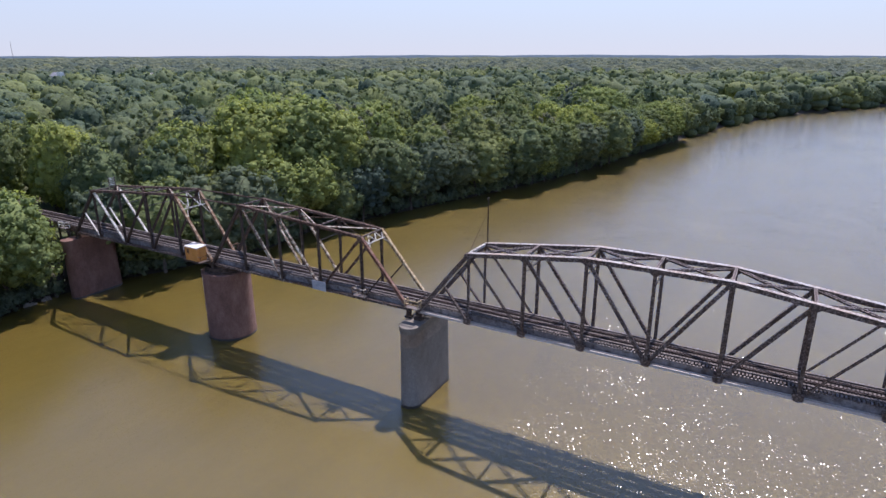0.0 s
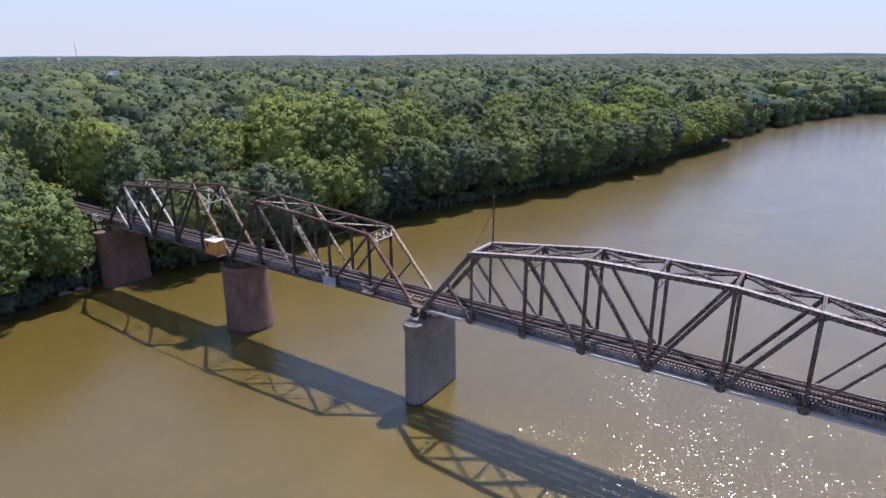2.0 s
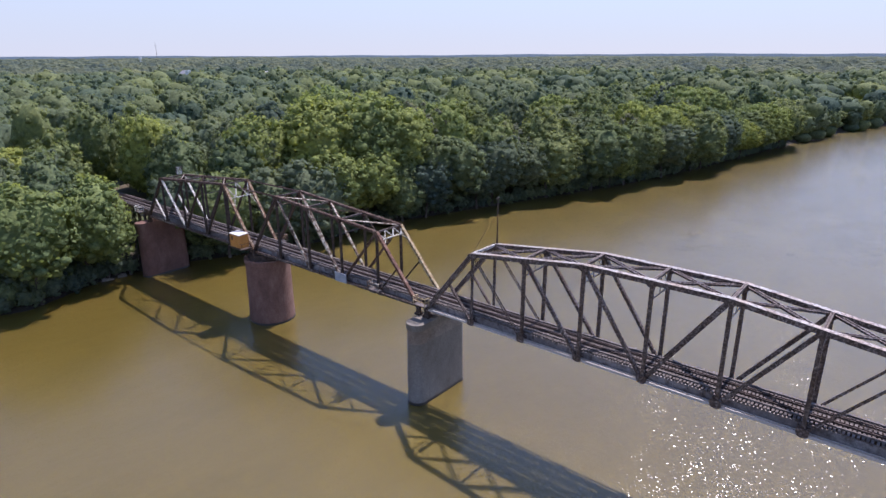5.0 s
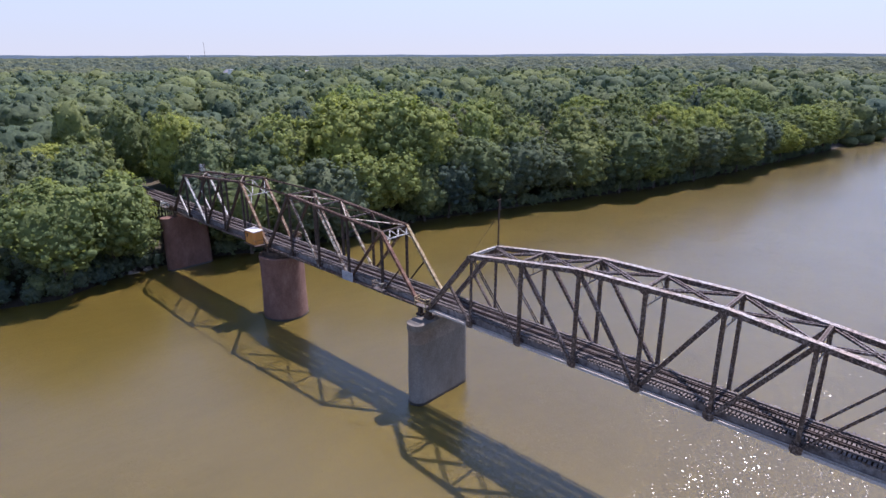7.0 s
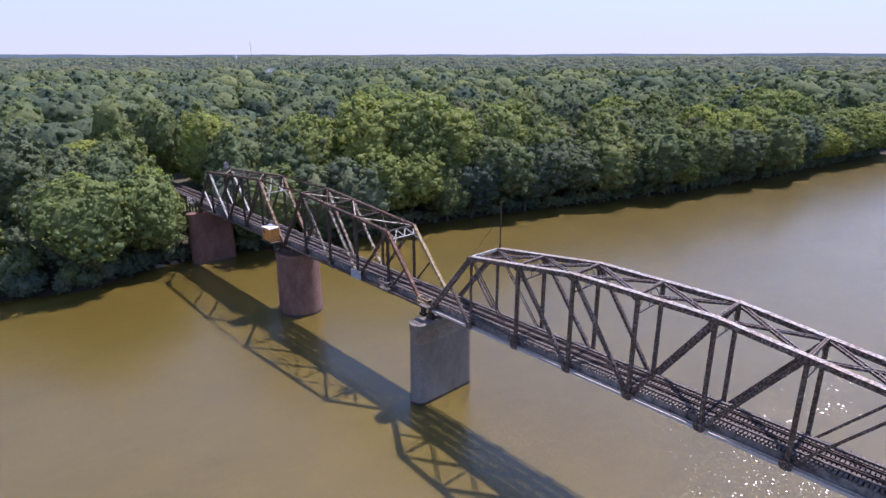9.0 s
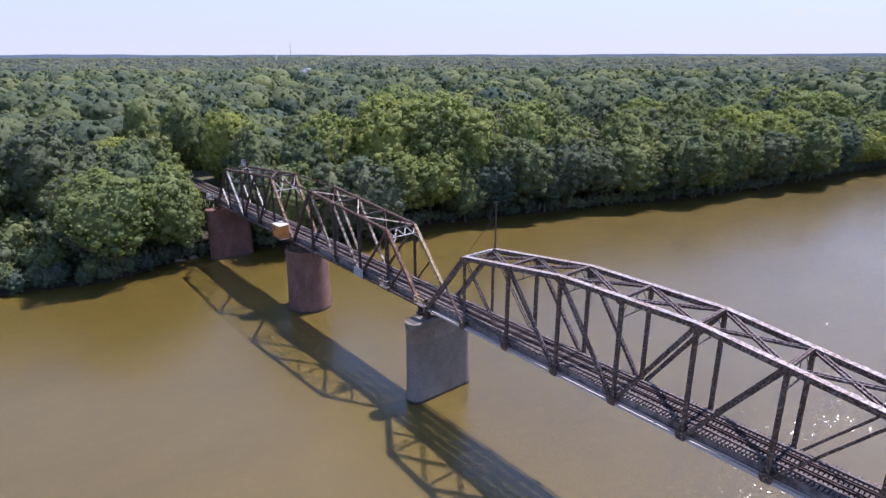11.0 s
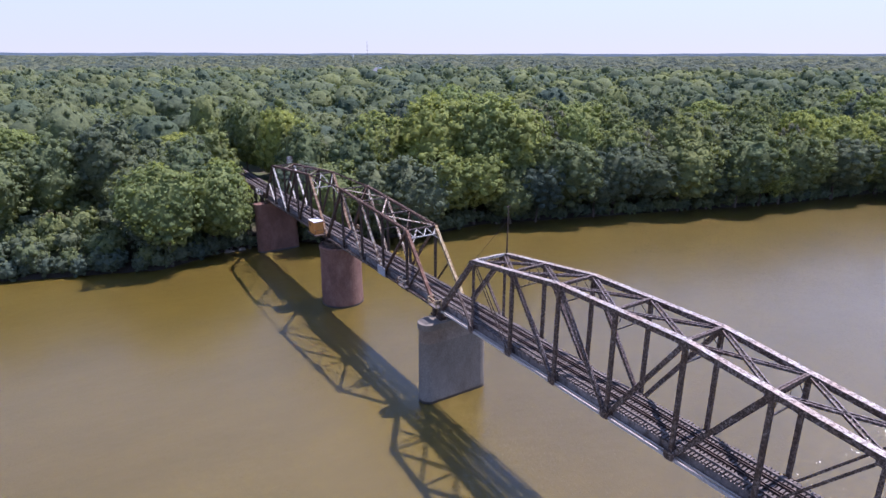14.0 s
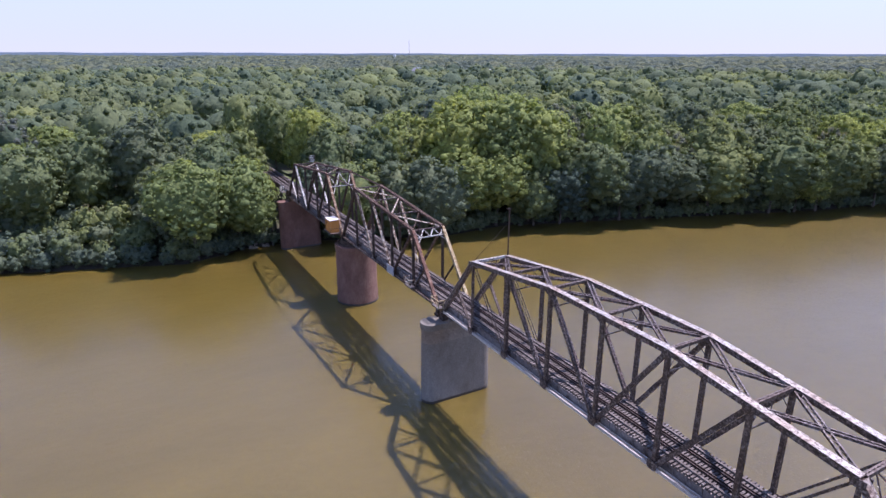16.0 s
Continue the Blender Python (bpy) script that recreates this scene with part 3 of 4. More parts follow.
sw = thing("swing_span", (CENTRE, 0, 12.35), "rust-brown steel railway swing span with two sloping through trusses", "truss bridge")
for y in (-Y_T, Y_T):
    for low_i, up_i, m in ((0, 1, RED_RUST if y < 0 else YELLOW_RUST), (10, 9, DARK_RUST), (5, 4, DARK_RUST), (5, 6, ORANGE_RUST)):
        part("end_post", Shape().beam(slow(low_i, y), sup(up_i, y), 0.46, 0.42), m, sw)
    for i in (1, 2, 3, 6, 7, 8):
        part("top_chord", Shape().laced(sup(i, y), sup(i + 1, y), 0.44, 0.38, (0, 1, 0), 0.5, 0.06), RUST, sw)
    for e in (-1, 1):
        part("top_tie", Shape().beam(sup(4, y + e * 0.13), sup(6, y + e * 0.13), 0.04, 0.18), RUST, sw)
    for i in range(10):
        sh = Shape()
        sh.laced(slow(i, y), slow(i + 1, y), 0.46, 0.38, (0, 1, 0), 0.42, 0.045, (-1,), 0.15, True)
        part("bottom_chord", sh, STEEL, sw)
    for i in (1, 2, 3, 4, 6, 7, 8, 9):
        part("vertical", Shape().laced((swing(i)[0], y, Z_B - 0.3), sup(i, y), 0.34, 0.3, (0, 1, 0), 0.5), DARK_RUST, sw)
        for e in (-1, 1):
            part("gusset_plate", gusset(sup(i, y), y, 0.9, 0.8, e), RUST, sw)
    for top, bot, m in ((1, 2, RUST), (3, 2, FLAKED), (4, 3, FLAKED), (6, 7, DARK_RUST), (7, 8, DARK_RUST), (9, 8, WHITE)):
        part("diagonal", Shape().laced(sup(top, y), slow(bot, y), 0.36, 0.3, (0, 1, 0), 0.5, 0.06), m, sw)
    for a, b, m in ((0, 1, DARK_RUST), (10, 9, WHITE)):
        mid = (Vector(slow(a, y)) + Vector(sup(b, y))) * 0.5
        part("sub_strut", Shape().laced(mid, slow(b, y), 0.26, 0.16, (0, 1, 0), 0.5), m, sw)
    for i in (0, 10):
        x = swing(i)[0]
        part("bearing_shoe", Shape().box((x - 0.45, y - 0.4, 12.35), (x + 0.45, y + 0.4, 12.7)).box((x - 0.28, y - 0.25, 12.7), (x + 0.28, y + 0.25, Z_B)), DARK_RUST, sw)
    part("pivot_column", Shape().beam((CENTRE, y, 12.9), (CENTRE, y, Z_B + 0.2), 0.7, 0.7, (0, 1, 0)), DARK_RUST, sw)
for i in (1, 2, 3, 4, 6, 7, 8, 9):
    a, b = sup(i, -Y_T), sup(i, Y_T)
    part("top_strut", Shape().laced((a[0], a[1] + 0.2, a[2]), (b[0], b[1] - 0.2, b[2]), 0.22, 0.2, (1, 0, 0), 0.45, 0.04), LATTICE, sw)
for i in (1, 2, 3, 6, 7, 8):
    e = 1 if i % 2 else -1
    a, b = Vector(sup(i, Y_T * e)), Vector(sup(i + 1, -Y_T * e))
    part("top_lateral", Shape().beam(a, b, 0.2, 0.1, (1, e, 0)), FLAKED, sw)
    part("top_lateral", Shape().beam(Vector(sup(i, -Y_T * e)), Vector(sup(i + 1, Y_T * e)), 0.07, 0.07, (1, -e, 0)), RUST, sw)
for dx, dz, y in ((0.6, 0.5, 1.6), (1.4, -0.2, 0.9), (2.1, 0.3, 1.9)):
    x, z = sup(1, 0)[0] - dx, sup(1, 0)[2] + 0.1
    part("loose_rod", Shape().tube((x, Y_T - 0.1, z), (x - 0.9, y, z + 0.5 + dz), 0.045, 0.035, 6), RUST, sw)
for i in (2, 3, 7, 8):
    x, z = swing(i)[0], swing(i)[1] - 2.3
    part("sway_strut", Shape().beam((x, -Y_T, z), (x, Y_T, z), 0.09, 0.1, (1, 0, 0)), LATTICE, sw)
for i, j, drop, m in ((1, 0, 1.3, WHITE), (4, 5, 2.4, RUST), (6, 5, 2.9, WHITE), (9, 10, 1.0, RUST)):
    a, b = Vector(sup(i, -Y_T)), Vector(sup(i, Y_T))
    down = (Vector(slow(j, 0)) - Vector(sup(i, 0))).normalized() * drop
    brace = part("portal_brace", Shape().beam(a, b, 0.16, 0.16, (1, 0, 0)), m, sw, "white-painted latticed portal brace" if m is WHITE else "")
    part("lower_strut", Shape().beam(a + down, b + down, 0.13, 0.14, (1, 0, 0)), m, brace)
    n = 6 if drop < 2 else 4
    for k in range(n):
        p = a.lerp(b, k / n) + (down if k % 2 else Vector())
        q = a.lerp(b, (k + 1) / n) + (Vector() if k % 2 else down)
        part("lattice_bar", Shape().beam(p, q, 0.14, 0.12, (1, 0, 0)), m, brace)
    for s, y in ((a, -1), (b, 1)):
        part("knee_brace", Shape().beam(s + down * 1.8, s.lerp(b if y < 0 else a, 0.2) + down, 0.1, 0.08, (1, 0, 0)), m, brace)
floor_system(sw, S0, CENTRE, [swing(i)[0] for i in range(11)], GIRDER)

# ---- control cabin, panel and refuges on the swing span ----
cabin = thing("control_cabin", (-43.9, -3.7, 14.3), "faded orange timber cabin with a white roof beside the track", "cabin")
CX0, CX1, CY0, CY1, CZ0, CZ1 = -44.9, -41.9, -4.65, -2.85, 14.35, 16.65
part("body", Shape().box((CX0, CY0, CZ0), (CX1, CY1, CZ1)), ORANGE, cabin)
part("roof", Shape().loft([[(CX0 - 0.07, CY0 - 0.07, CZ1), (CX1 + 0.07, CY0 - 0.07, CZ1), (CX1 + 0.07, CY1 + 0.07, CZ1 + 0.12), (CX0 - 0.07, CY1 + 0.07, CZ1 + 0.12)], [(CX0 - 0.07, CY0 - 0.07, CZ1 + 0.14), (CX1 + 0.07, CY0 - 0.07, CZ1 + 0.14), (CX1 + 0.07, CY1 + 0.07, CZ1 + 0.26), (CX0 - 0.07, CY1 + 0.07, CZ1 + 0.26)]]), ROOF, cabin, "white sheet roof")
part("window", Shape().box((CX0 + 0.5, CY0 - 0.03, CZ0 + 1.25), (CX0 + 0.95, CY0 + 0.02, CZ0 + 1.95)), DARK_RUST, cabin, "small dark window")
part("door", Shape().box((CX1 - 0.02, CY0 + 0.5, CZ0 + 0.1), (CX1 + 0.04, CY0 + 1.3, CZ0 + 2.05)), ORANGE, cabin)
for k in range(6):
    x = CX0 + 0.15 + k * 0.6
    part("batten", Shape().box((x - 0.04, CY0 - 0.03, CZ0), (x + 0.04, CY0, CZ1)), ORANGE, cabin)
part("platform", Shape().box((CX0 - 0.3, CY0 - 0.3, CZ0 - 0.14), (CX1 + 0.9, -2.2, CZ0)), DARK_RUST, cabin)
for x in (CX0 + 0.2, CX1 - 0.2):
    part("bracket", Shape().beam((x, CY0, CZ0 - 0.15), (x, -2.3, 13.3), 0.12, 0.12, (1, 0, 0)), DARK_RUST, cabin)
part("railing", Shape().beam((CX1 + 0.85, CY0 - 0.2, CZ0 + 1.0), (CX1 + 0.85, -2.4, CZ0 + 1.0), 0.06, 0.06, (1, 0, 0)).beam((CX1 + 0.85, CY0 - 0.2, CZ0), (CX1 + 0.85, CY0 - 0.2, CZ0 + 1.0), 0.06, 0.06).beam((CX1, CY0 - 0.2, CZ0 + 1.0), (CX1 + 0.85, CY0 - 0.2, CZ0 + 1.0), 0.06, 0.06), ORANGE_RUST, cabin)

board = thing("board", (-17.2, -2.85, 13.6), "plain pale blue-grey board fixed to the truss", "board")
part("plate", Shape().box((-18.7, -2.92, 13.5), (-16.1, -2.84, 14.95)), PANEL, board)
part("frame", Shape().box((-18.75, -2.84, 13.45), (-16.05, -2.78, 13.55)).box((-18.75, -2.84, 14.9), (-16.05, -2.78, 15.0)), STEEL, board)


def refuge(x, y, mat, label):
    r = thing("refuge_platform", (x, y, 14.3), label, "platform", "refuge platforms")
    e = -1 if y < 0 else 1
    y1 = y + e * 0.9
    part("deck_board", Shape().box((x - 1.1, min(y, y1), 14.25), (x + 1.1, max(y, y1), 14.33)), TIMBER, r)
    for px, py in ((x - 1.05, y1), (x + 1.05, y1), (x - 1.05, y), (x + 1.05, y)):
        part("post", Shape().beam((px, py, 14.3), (px, py, 15.5), 0.13, 0.13, (1, 0, 0)), mat, r)
    for z in (14.9, 15.45):
        sh = Shape().beam((x - 1.05, y1, z), (x + 1.05, y1, z), 0.11, 0.12)
        for px in (x - 1.05, x + 1.05):
            sh.beam((px, y, z), (px, y1, z), 0.11, 0.12, (1, 0, 0))
        part("rail", sh, mat, r)
    for px in (x - 0.8, x + 0.8):
        part("bracket", Shape().beam((px, y1, 14.25), (px, y, 13.4), 0.1, 0.1, (1, 0, 0)), STEEL, r)


refuge(swing(1)[0], -2.75, FLAKED, "small refuge platform with flaking pale railings beside the track")
refuge(S0 + 1.1, -2.75, YELLOW_RUST, "small refuge platform with rusty yellowish railings")
refuge(CENTRE + 0.3, 2.75, ORANGE_RUST, "small refuge platform with rusty yellowish railings")
refuge(swing(10)[0] - 3.0, -2.75, WHITE, "small refuge platform with white railings beside the track")

sign = thing("roof_ladder_frame", (swing(9)[0] + 0.6, 1.8, Z_END), "small pale slatted frame standing on the truss top", "frame")
for k in range(5):
    part("slat", Shape().box((swing(9)[0] - 0.2, 0.9, Z_END + 0.35 + k * 0.32), (swing(9)[0] - 0.12, 2.3, Z_END + 0.53 + k * 0.32)), WHITE, sign)
for y in (1.0, 2.2):
    part("upright", Shape().box((swing(9)[0] - 0.12, y - 0.05, Z_END + 0.1), (swing(9)[0] - 0.04, y + 0.05, Z_END + 2.0)), STEEL, sign)

# ---- approach trestle ----
AX0, AX1 = swing(10)[0] - 0.4, -124.0
tre = thing("approach_trestle", ((AX0 + AX1) / 2, 0, 5), "dark timber and steel approach trestle running into the trees", "trestle")
bents = [AX0 - 3.2 - 6.0 * k for k in range(7)]
for x in bents:
    for y in (-2.1, -0.75, 0.75, 2.1):
        zg = float(ground_z(x, y)) - 0.6
        part("timber_post", Shape().tube((x, y * 1.12, zg), (x, y, 13.0), 0.2, 0.17, 8), TIMBER, tre)
    part("bent_cap", Shape().box((x - 0.2, -2.6, 13.0), (x + 0.2, 2.6, 13.4)), TIMBER, tre)
    zg = float(ground_z(x, 0)) + 0.5
    if zg < 11:
        part("cross_brace", Shape().beam((x + 0.22, -2.1, zg), (x + 0.22, 2.1, 12.8), 0.06, 0.22, (1, 0, 0)).beam((x - 0.22, 2.1, zg), (x - 0.22, -2.1, 12.8), 0.06, 0.22, (1, 0, 0)), TIMBER, tre)
for y in (-1.95, -0.8, 0.8, 1.95):
    part("stringer", Shape().box((AX1, y - 0.18, 13.4), (AX0, y + 0.18, 14.5)), RUST if abs(y) > 1 else TIMBER, tre)

# ---- riprap stones by the bank pier ----
rng = np.random.RandomState(4)


def stone_mesh(seed):
    r = np.random.RandomState(seed)
    bm = bmesh.new()
    bmesh.ops.create_icosphere(bm, subdivisions=1, radius=0.5)
    for v in bm.verts:
        v.co = Vector([c * f for c, f in zip(v.co, r.uniform(0.7, 1.25, 3))])
    me = bpy.data.meshes.new("stone")
    bm.to_mesh(me)
    bm.free()
    me.materials.append(STONE)
    return me


stones = [stone_mesh(k) for k in range(4)]
for k in range(34):
    y = rng.uniform(-12, -5.6) if k < 26 else rng.uniform(58, 70)
    x = float(shore(y)) - rng.uniform(-1.2, 4.5)
    ob = tagged(new("stone", stones[k % 4]), "pale weathered stone lying on the river bank", "stone", "bank stones")
    ob.location = (x, y, float(ground_z(x, y)) + 0.1)
    ob.rotation_euler = rng.uniform(0, 6, 3)
    ob.scale = rng.uniform(0.7, 1.9, 3)


# ---- driftwood on the far bank ----
drift = thing("driftwood_pile", (-6, 338, 0.3), "pile of bleached driftwood logs on the far bank", "driftwood")
for k in range(9):
    a = Vector((-14 + rng.uniform(-3, 7), 330 + rng.uniform(-8, 14), rng.uniform(0.2, 0.9)))
    b = a + Vector((rng.uniform(3, 8), rng.uniform(-6, 6), rng.uniform(-0.2, 1.2)))
    part("log", Shape().tube(a, b, rng.uniform(0.2, 0.4), 0.12, 8), BARK if k % 3 else STONE, drift)


# ---- trees ----
def unit(v):
    return v / np.maximum(np.linalg.norm(v, axis=1, keepdims=True), 1e-9)


def leaf_cards(r, centres, normals, size, ratio=0.55):
    """One bent leafy tuft at each centre, facing about along its normal, and shaded with it."""
    n = len(centres)
    out = unit(normals)
    d = unit(out + r.normal(0, 0.3, (n, 3)))
    t = unit(np.cross(d, r.normal(0, 1, (n, 3))))
    b = np.cross(d, t)
    s = (size * r.uniform(0.55, 1.4, n))[:, None]
    v = np.stack([centres - t * s * 0.5, centres - b * s * ratio * 0.5 + d * s * 0.1, centres + t * s * 0.5, centres + b * s * ratio * 0.5 + d * s * 0.1], 1).reshape(-1, 3)
    f = np.arange(n * 4).reshape(n, 4)
    return v, f, np.repeat(unit(out * 0.9 + d * 0.3), 4, axis=0)


BALLS = {}


def ball(cuts):
    """The corners and faces of a round hull, made once."""
    if cuts not in BALLS:
        bm = bmesh.new()
        bmesh.ops.create_icosphere(bm, subdivisions=cuts, radius=1)
        BALLS[cuts] = (np.array([v.co[:] for v in bm.verts]), np.array([[v.index for v in f.verts] for f in bm.faces]))
        bm.free()
    return BALLS[cuts]


def clump(r, centre, radii, cuts=1, rough=0.14, lift=None):
    """A rough closed mass of leaves, shaded as one swelling; lift gives how far it bulges each way."""
    v, f = ball(cuts)
    k = r.uniform(1 - rough, 1 + rough, (len(v), 1))
    if lift is not None:
        k = k * lift(v)[:, None]
    p = v * radii * k
    side = np.cross(p[f[:, 1]] - p[f[:, 0]], p[f[:, 2]] - p[f[:, 0]])
    turn = np.zeros_like(p)
    for q in range(3):
        np.add.at(turn, f[:, q], side)
    return centre + p, f, unit(unit(turn) + unit(v / radii) * 0.3)


def tuft(r, centre, k, out, leaves, size):
    """One leafy shoot of a crown: a small closed heart under loose leaves, turned outwards."""
    d = unit(r.normal(0, 0.8, (leaves, 3)) + out * 0.6 + np.array([0, 0, 0.35]))
    at = centre + d * k * r.uniform(0.7, 1.3, (leaves, 1)) * np.array([1, 1, r.uniform(0.8, 1.3)])
    return [clump(r, centre, np.array([k, k, k]) * 0.82, 1, 0.2), leaf_cards(r, at, d * 0.8 + out * 0.7, size, 0.7)]


def bulges(r, n):
    """A dome's broad swellings: how far it reaches in each direction."""
    at = unit(r.normal(0, 1, (n, 3)) + np.array([0, 0, 0.3]))
    rise = r.uniform(0.16, 0.4, n)

    def lift(d):
        return (0.78 + (np.exp(-((1 - d @ at.T) / 0.14) ** 1.2) * rise).max(axis=1)) * (1 - 0.12 * np.maximum(0, -d[:, 2]))

    return lift


def spread(r, n, low):
    """n directions, evenly strewn from the top down to the height low."""
    z = 1 - (1 - low) * (np.arange(n) + 0.5) / n
    a = np.arange(n) * 2.39996 + r.uniform(0, 6.28)
    h = np.sqrt(1 - z * z)
    return unit(np.stack([h * np.cos(a), h * np.sin(a), z], 1) + r.normal(0, 0.1, (n, 3)))


def join_mesh(name, chunks, mat, tones=None):
    v, f, k = [], [], 0
    for cv, cf, _ in chunks:
        v.append(cv)
        f += (cf + k).tolist()
        k += len(cv)
    me = bpy.data.meshes.new(name)
    me.from_pydata(np.concatenate(v).tolist(), [], f)
    me.materials.append(mat)
    me.shade_smooth()
    me.normals_split_custom_set_from_vertices(np.concatenate([c[2] for c in chunks]).tolist())
    if tones is not None:
        att = me.attributes.new("tone", "FLOAT", "POINT")
        att.data.foreach_set("value", np.repeat(np.array(tones, dtype=np.float32), [len(c[0]) for c in chunks]))
    return me


def crown_mesh(seed, mat, base=0.3, width=0.36, tufts=118, leaves=19, size=0.027, each=0.14, hollow=0.8, loose=1250):
    """A crown for a tree one metre tall, scaled when it is set: a swelling dome hung with leafy shoots."""
    r = np.random.RandomState(seed)
    mid = np.array([r.uniform(-0.03, 0.03), r.uniform(-0.03, 0.03), base + (1 - base) * 0.5])
    radii = np.array([width * r.uniform(0.9, 1.1), width * r.uniform(0.9, 1.1), (1 - base) * 0.5])
    lift = bulges(r, 11)
    chunks = [clump(r, mid, radii * hollow, 3, 0.12, lift)] if hollow else []
    if hollow:
        d = unit(r.normal(0, 1, (loose, 3)) + np.array([0, 0, 0.1]))
        chunks.append(leaf_cards(r, mid + d * radii * (lift(d) * r.uniform(0.9, 1.06, loose))[:, None], unit(d / radii) + r.normal(0, 0.35, d.shape), size * 1.15, 0.75))
    way = spread(r, tufts, -0.85)
    for d, reach in zip(way, lift(way)):
        k = width * each * r.uniform(0.6, 1.3)
        chunks += tuft(r, mid + d * radii * reach * r.uniform(0.86, 1.04), k, d, int(leaves * r.uniform(0.7, 1.3)), size)
    return join_mesh("crown", chunks, mat)


def trunk_mesh(seed, limbs=6, top=0.75):
    r = np.random.RandomState(seed)
    sh = Shape()
    p, lean = Vector((0, 0, -0.06)), Vector((r.uniform(-0.05, 0.05), r.uniform(-0.05, 0.05), 1))
    rad = 0.018
    joints = []
    for k in range(4):
        q = p + Vector((lean.x * 0.25 + r.uniform(-0.012, 0.012), lean.y * 0.25 + r.uniform(-0.012, 0.012), top / 4 + 0.015))
        sh.tube(p, q, rad, rad * 0.74, 8)
        p, rad = q, rad * 0.74
        joints.append((q, rad))
    for k in range(limbs):
        o, rr = joints[k % 3 + 1] if limbs > 3 else joints[1]
        a = 6.28 * k / limbs + r.uniform(-0.4, 0.4)
        e = o + Vector((math.cos(a) * 0.2, math.sin(a) * 0.2, r.uniform(0.08, 0.2)))
        sh.tube(o - Vector((0, 0, 0.03)), e, rr * 0.7, rr * 0.2, 6)
        sh.tube(o.lerp(e, 0.6), e + Vector((r.uniform(-0.08, 0.08), r.uniform(-0.08, 0.08), 0.1)), rr * 0.3, rr * 0.1, 5)
    return sh.mesh("trunk", BARK)


KINDS = {
    "leaf": ([crown_mesh(10 + k, LEAF, 0.05, 0.31 + 0.03 * (k % 3)) for k in range(4)], "tall green broadleaf tree on the wooded river bank"),
    "bright": ([crown_mesh(20 + k, BRIGHT, 0.12, 0.29 + 0.03 * k, 140, 19, 0.025, 0.125, 0.78, 1900) for k in range(3)], "tall bright green broadleaf tree on the river bank"),
    "dark": ([crown_mesh(30 + k, DARKLEAF, 0.05, 0.28 + 0.04 * k) for k in range(3)], "dark green broadleaf tree with a dense rounded crown"),
    "bank": ([crown_mesh(80 + k, (LEAF, DARKLEAF, DARKLEAF)[k], -0.03, 0.36) for k in range(3)], "leafy tree with branches hanging low over the water"),
    "high": ([crown_mesh(90 + k, (LEAF, LEAF, DARKLEAF)[k], 0.12, 0.36) for k in range(3)], "tall tree leaning out over the shaded water edge"),
    "grey": ([crown_mesh(40 + k, GREYLEAF, 0.3, 0.28, 60, 26, 0.022, 0.12, 0) for k in range(2)], "grey half-bare tree with thin foliage among green trees"),
}
SHRUBS = [crown_mesh(50 + k, (LEAF, LEAF, DARKLEAF)[k], -0.05, 0.5, 18, 11, 0.085, 0.24, 0.8, 90) for k in range(3)]
TRUNKS = [trunk_mesh(60 + k) for k in range(4)]
STEMS = [trunk_mesh(70 + k, 3, 0.5) for k in range(2)]
tr = random.Random(7)


def set_tree(x, y, height, kind, wide=1.0):
    crowns, label = KINDS[kind]
    t = new("tree")
    t.empty_display_size = 0.05
    t.matrix_basis = pose(x, y, float(ground_z(x, y)), 0, 0, tr.uniform(0, 360)) @ Matrix.Diagonal((height * wide, height * wide, height, 1))
    tagged(t, label, "tree", "bank trees")
    for name, me in (("trunk", tr.choice(TRUNKS)), ("crown", tr.choice(crowns))):
        ob = new(name, me)
        ob.parent = t


def set_shrub(x, y, height, dark=0):
    t = new("shrub")
    t.empty_display_size = 0.05
    t.matrix_basis = pose(x, y, float(ground_z(x, y)), 0, 0, tr.uniform(0, 360)) @ Matrix.Diagonal((height, height, height, 1))
    tagged(t, "leafy green shrub at the edge of the river", "shrub", "bank shrubs")
    for name, me in (("stem", tr.choice(STEMS)), ("foliage", tr.choice(SHRUBS[dark:]))):
        ob = new(name, me)
        ob.parent = t


taken = []


def free_spot(x, y, gap):
    for a, b, g in taken:
        if (a - x) ** 2 + (b - y) ** 2 < (0.5 * (g + gap)) ** 2:
            return False
    taken.append((x, y, gap))
    return True


# the trees that stand out
for x, y, h, kind, wide in (
    (-85, 50, 33, "bright", 1.15), (-80, 60, 32, "bright", 1.3), (-74, 71, 30, "bright", 1.15), (-93, 59, 34, "bright", 1.1), (-92, 36, 28, "bright", 1.15),
    (-90, -19.5, 25, "leaf", 1.08), (-92, -26, 21, "dark", 1.2), (-99, -17, 23, "dark", 1.1), (-86, -27, 16, "bank", 1.1),
    (-88, 25, 23, "leaf", 1.0), (-97, 13, 24, "leaf", 1.0), (-105, 11, 28, "bright", 0.85), (-93, 33, 25, "dark", 1.0),
    (-77, 82, 29, "grey", 1.1), (-72, 92, 27, "bright", 0.9), (-63, 102, 24, "leaf", 1.1), (-62, 112, 22, "grey", 1.1), (-56, 124, 26, "leaf", 1.1),
    (-48, 146, 26, "leaf", 1.1), (-42, 160, 24, "grey", 0.9), (-44, 170, 27, "bright", 1.0), (-38, 184, 26, "bright", 1.1), (-34, 202, 25, "bright", 1.0)):
    taken.append((x, y, 12))
    set_tree(x, y, h, kind, wide)

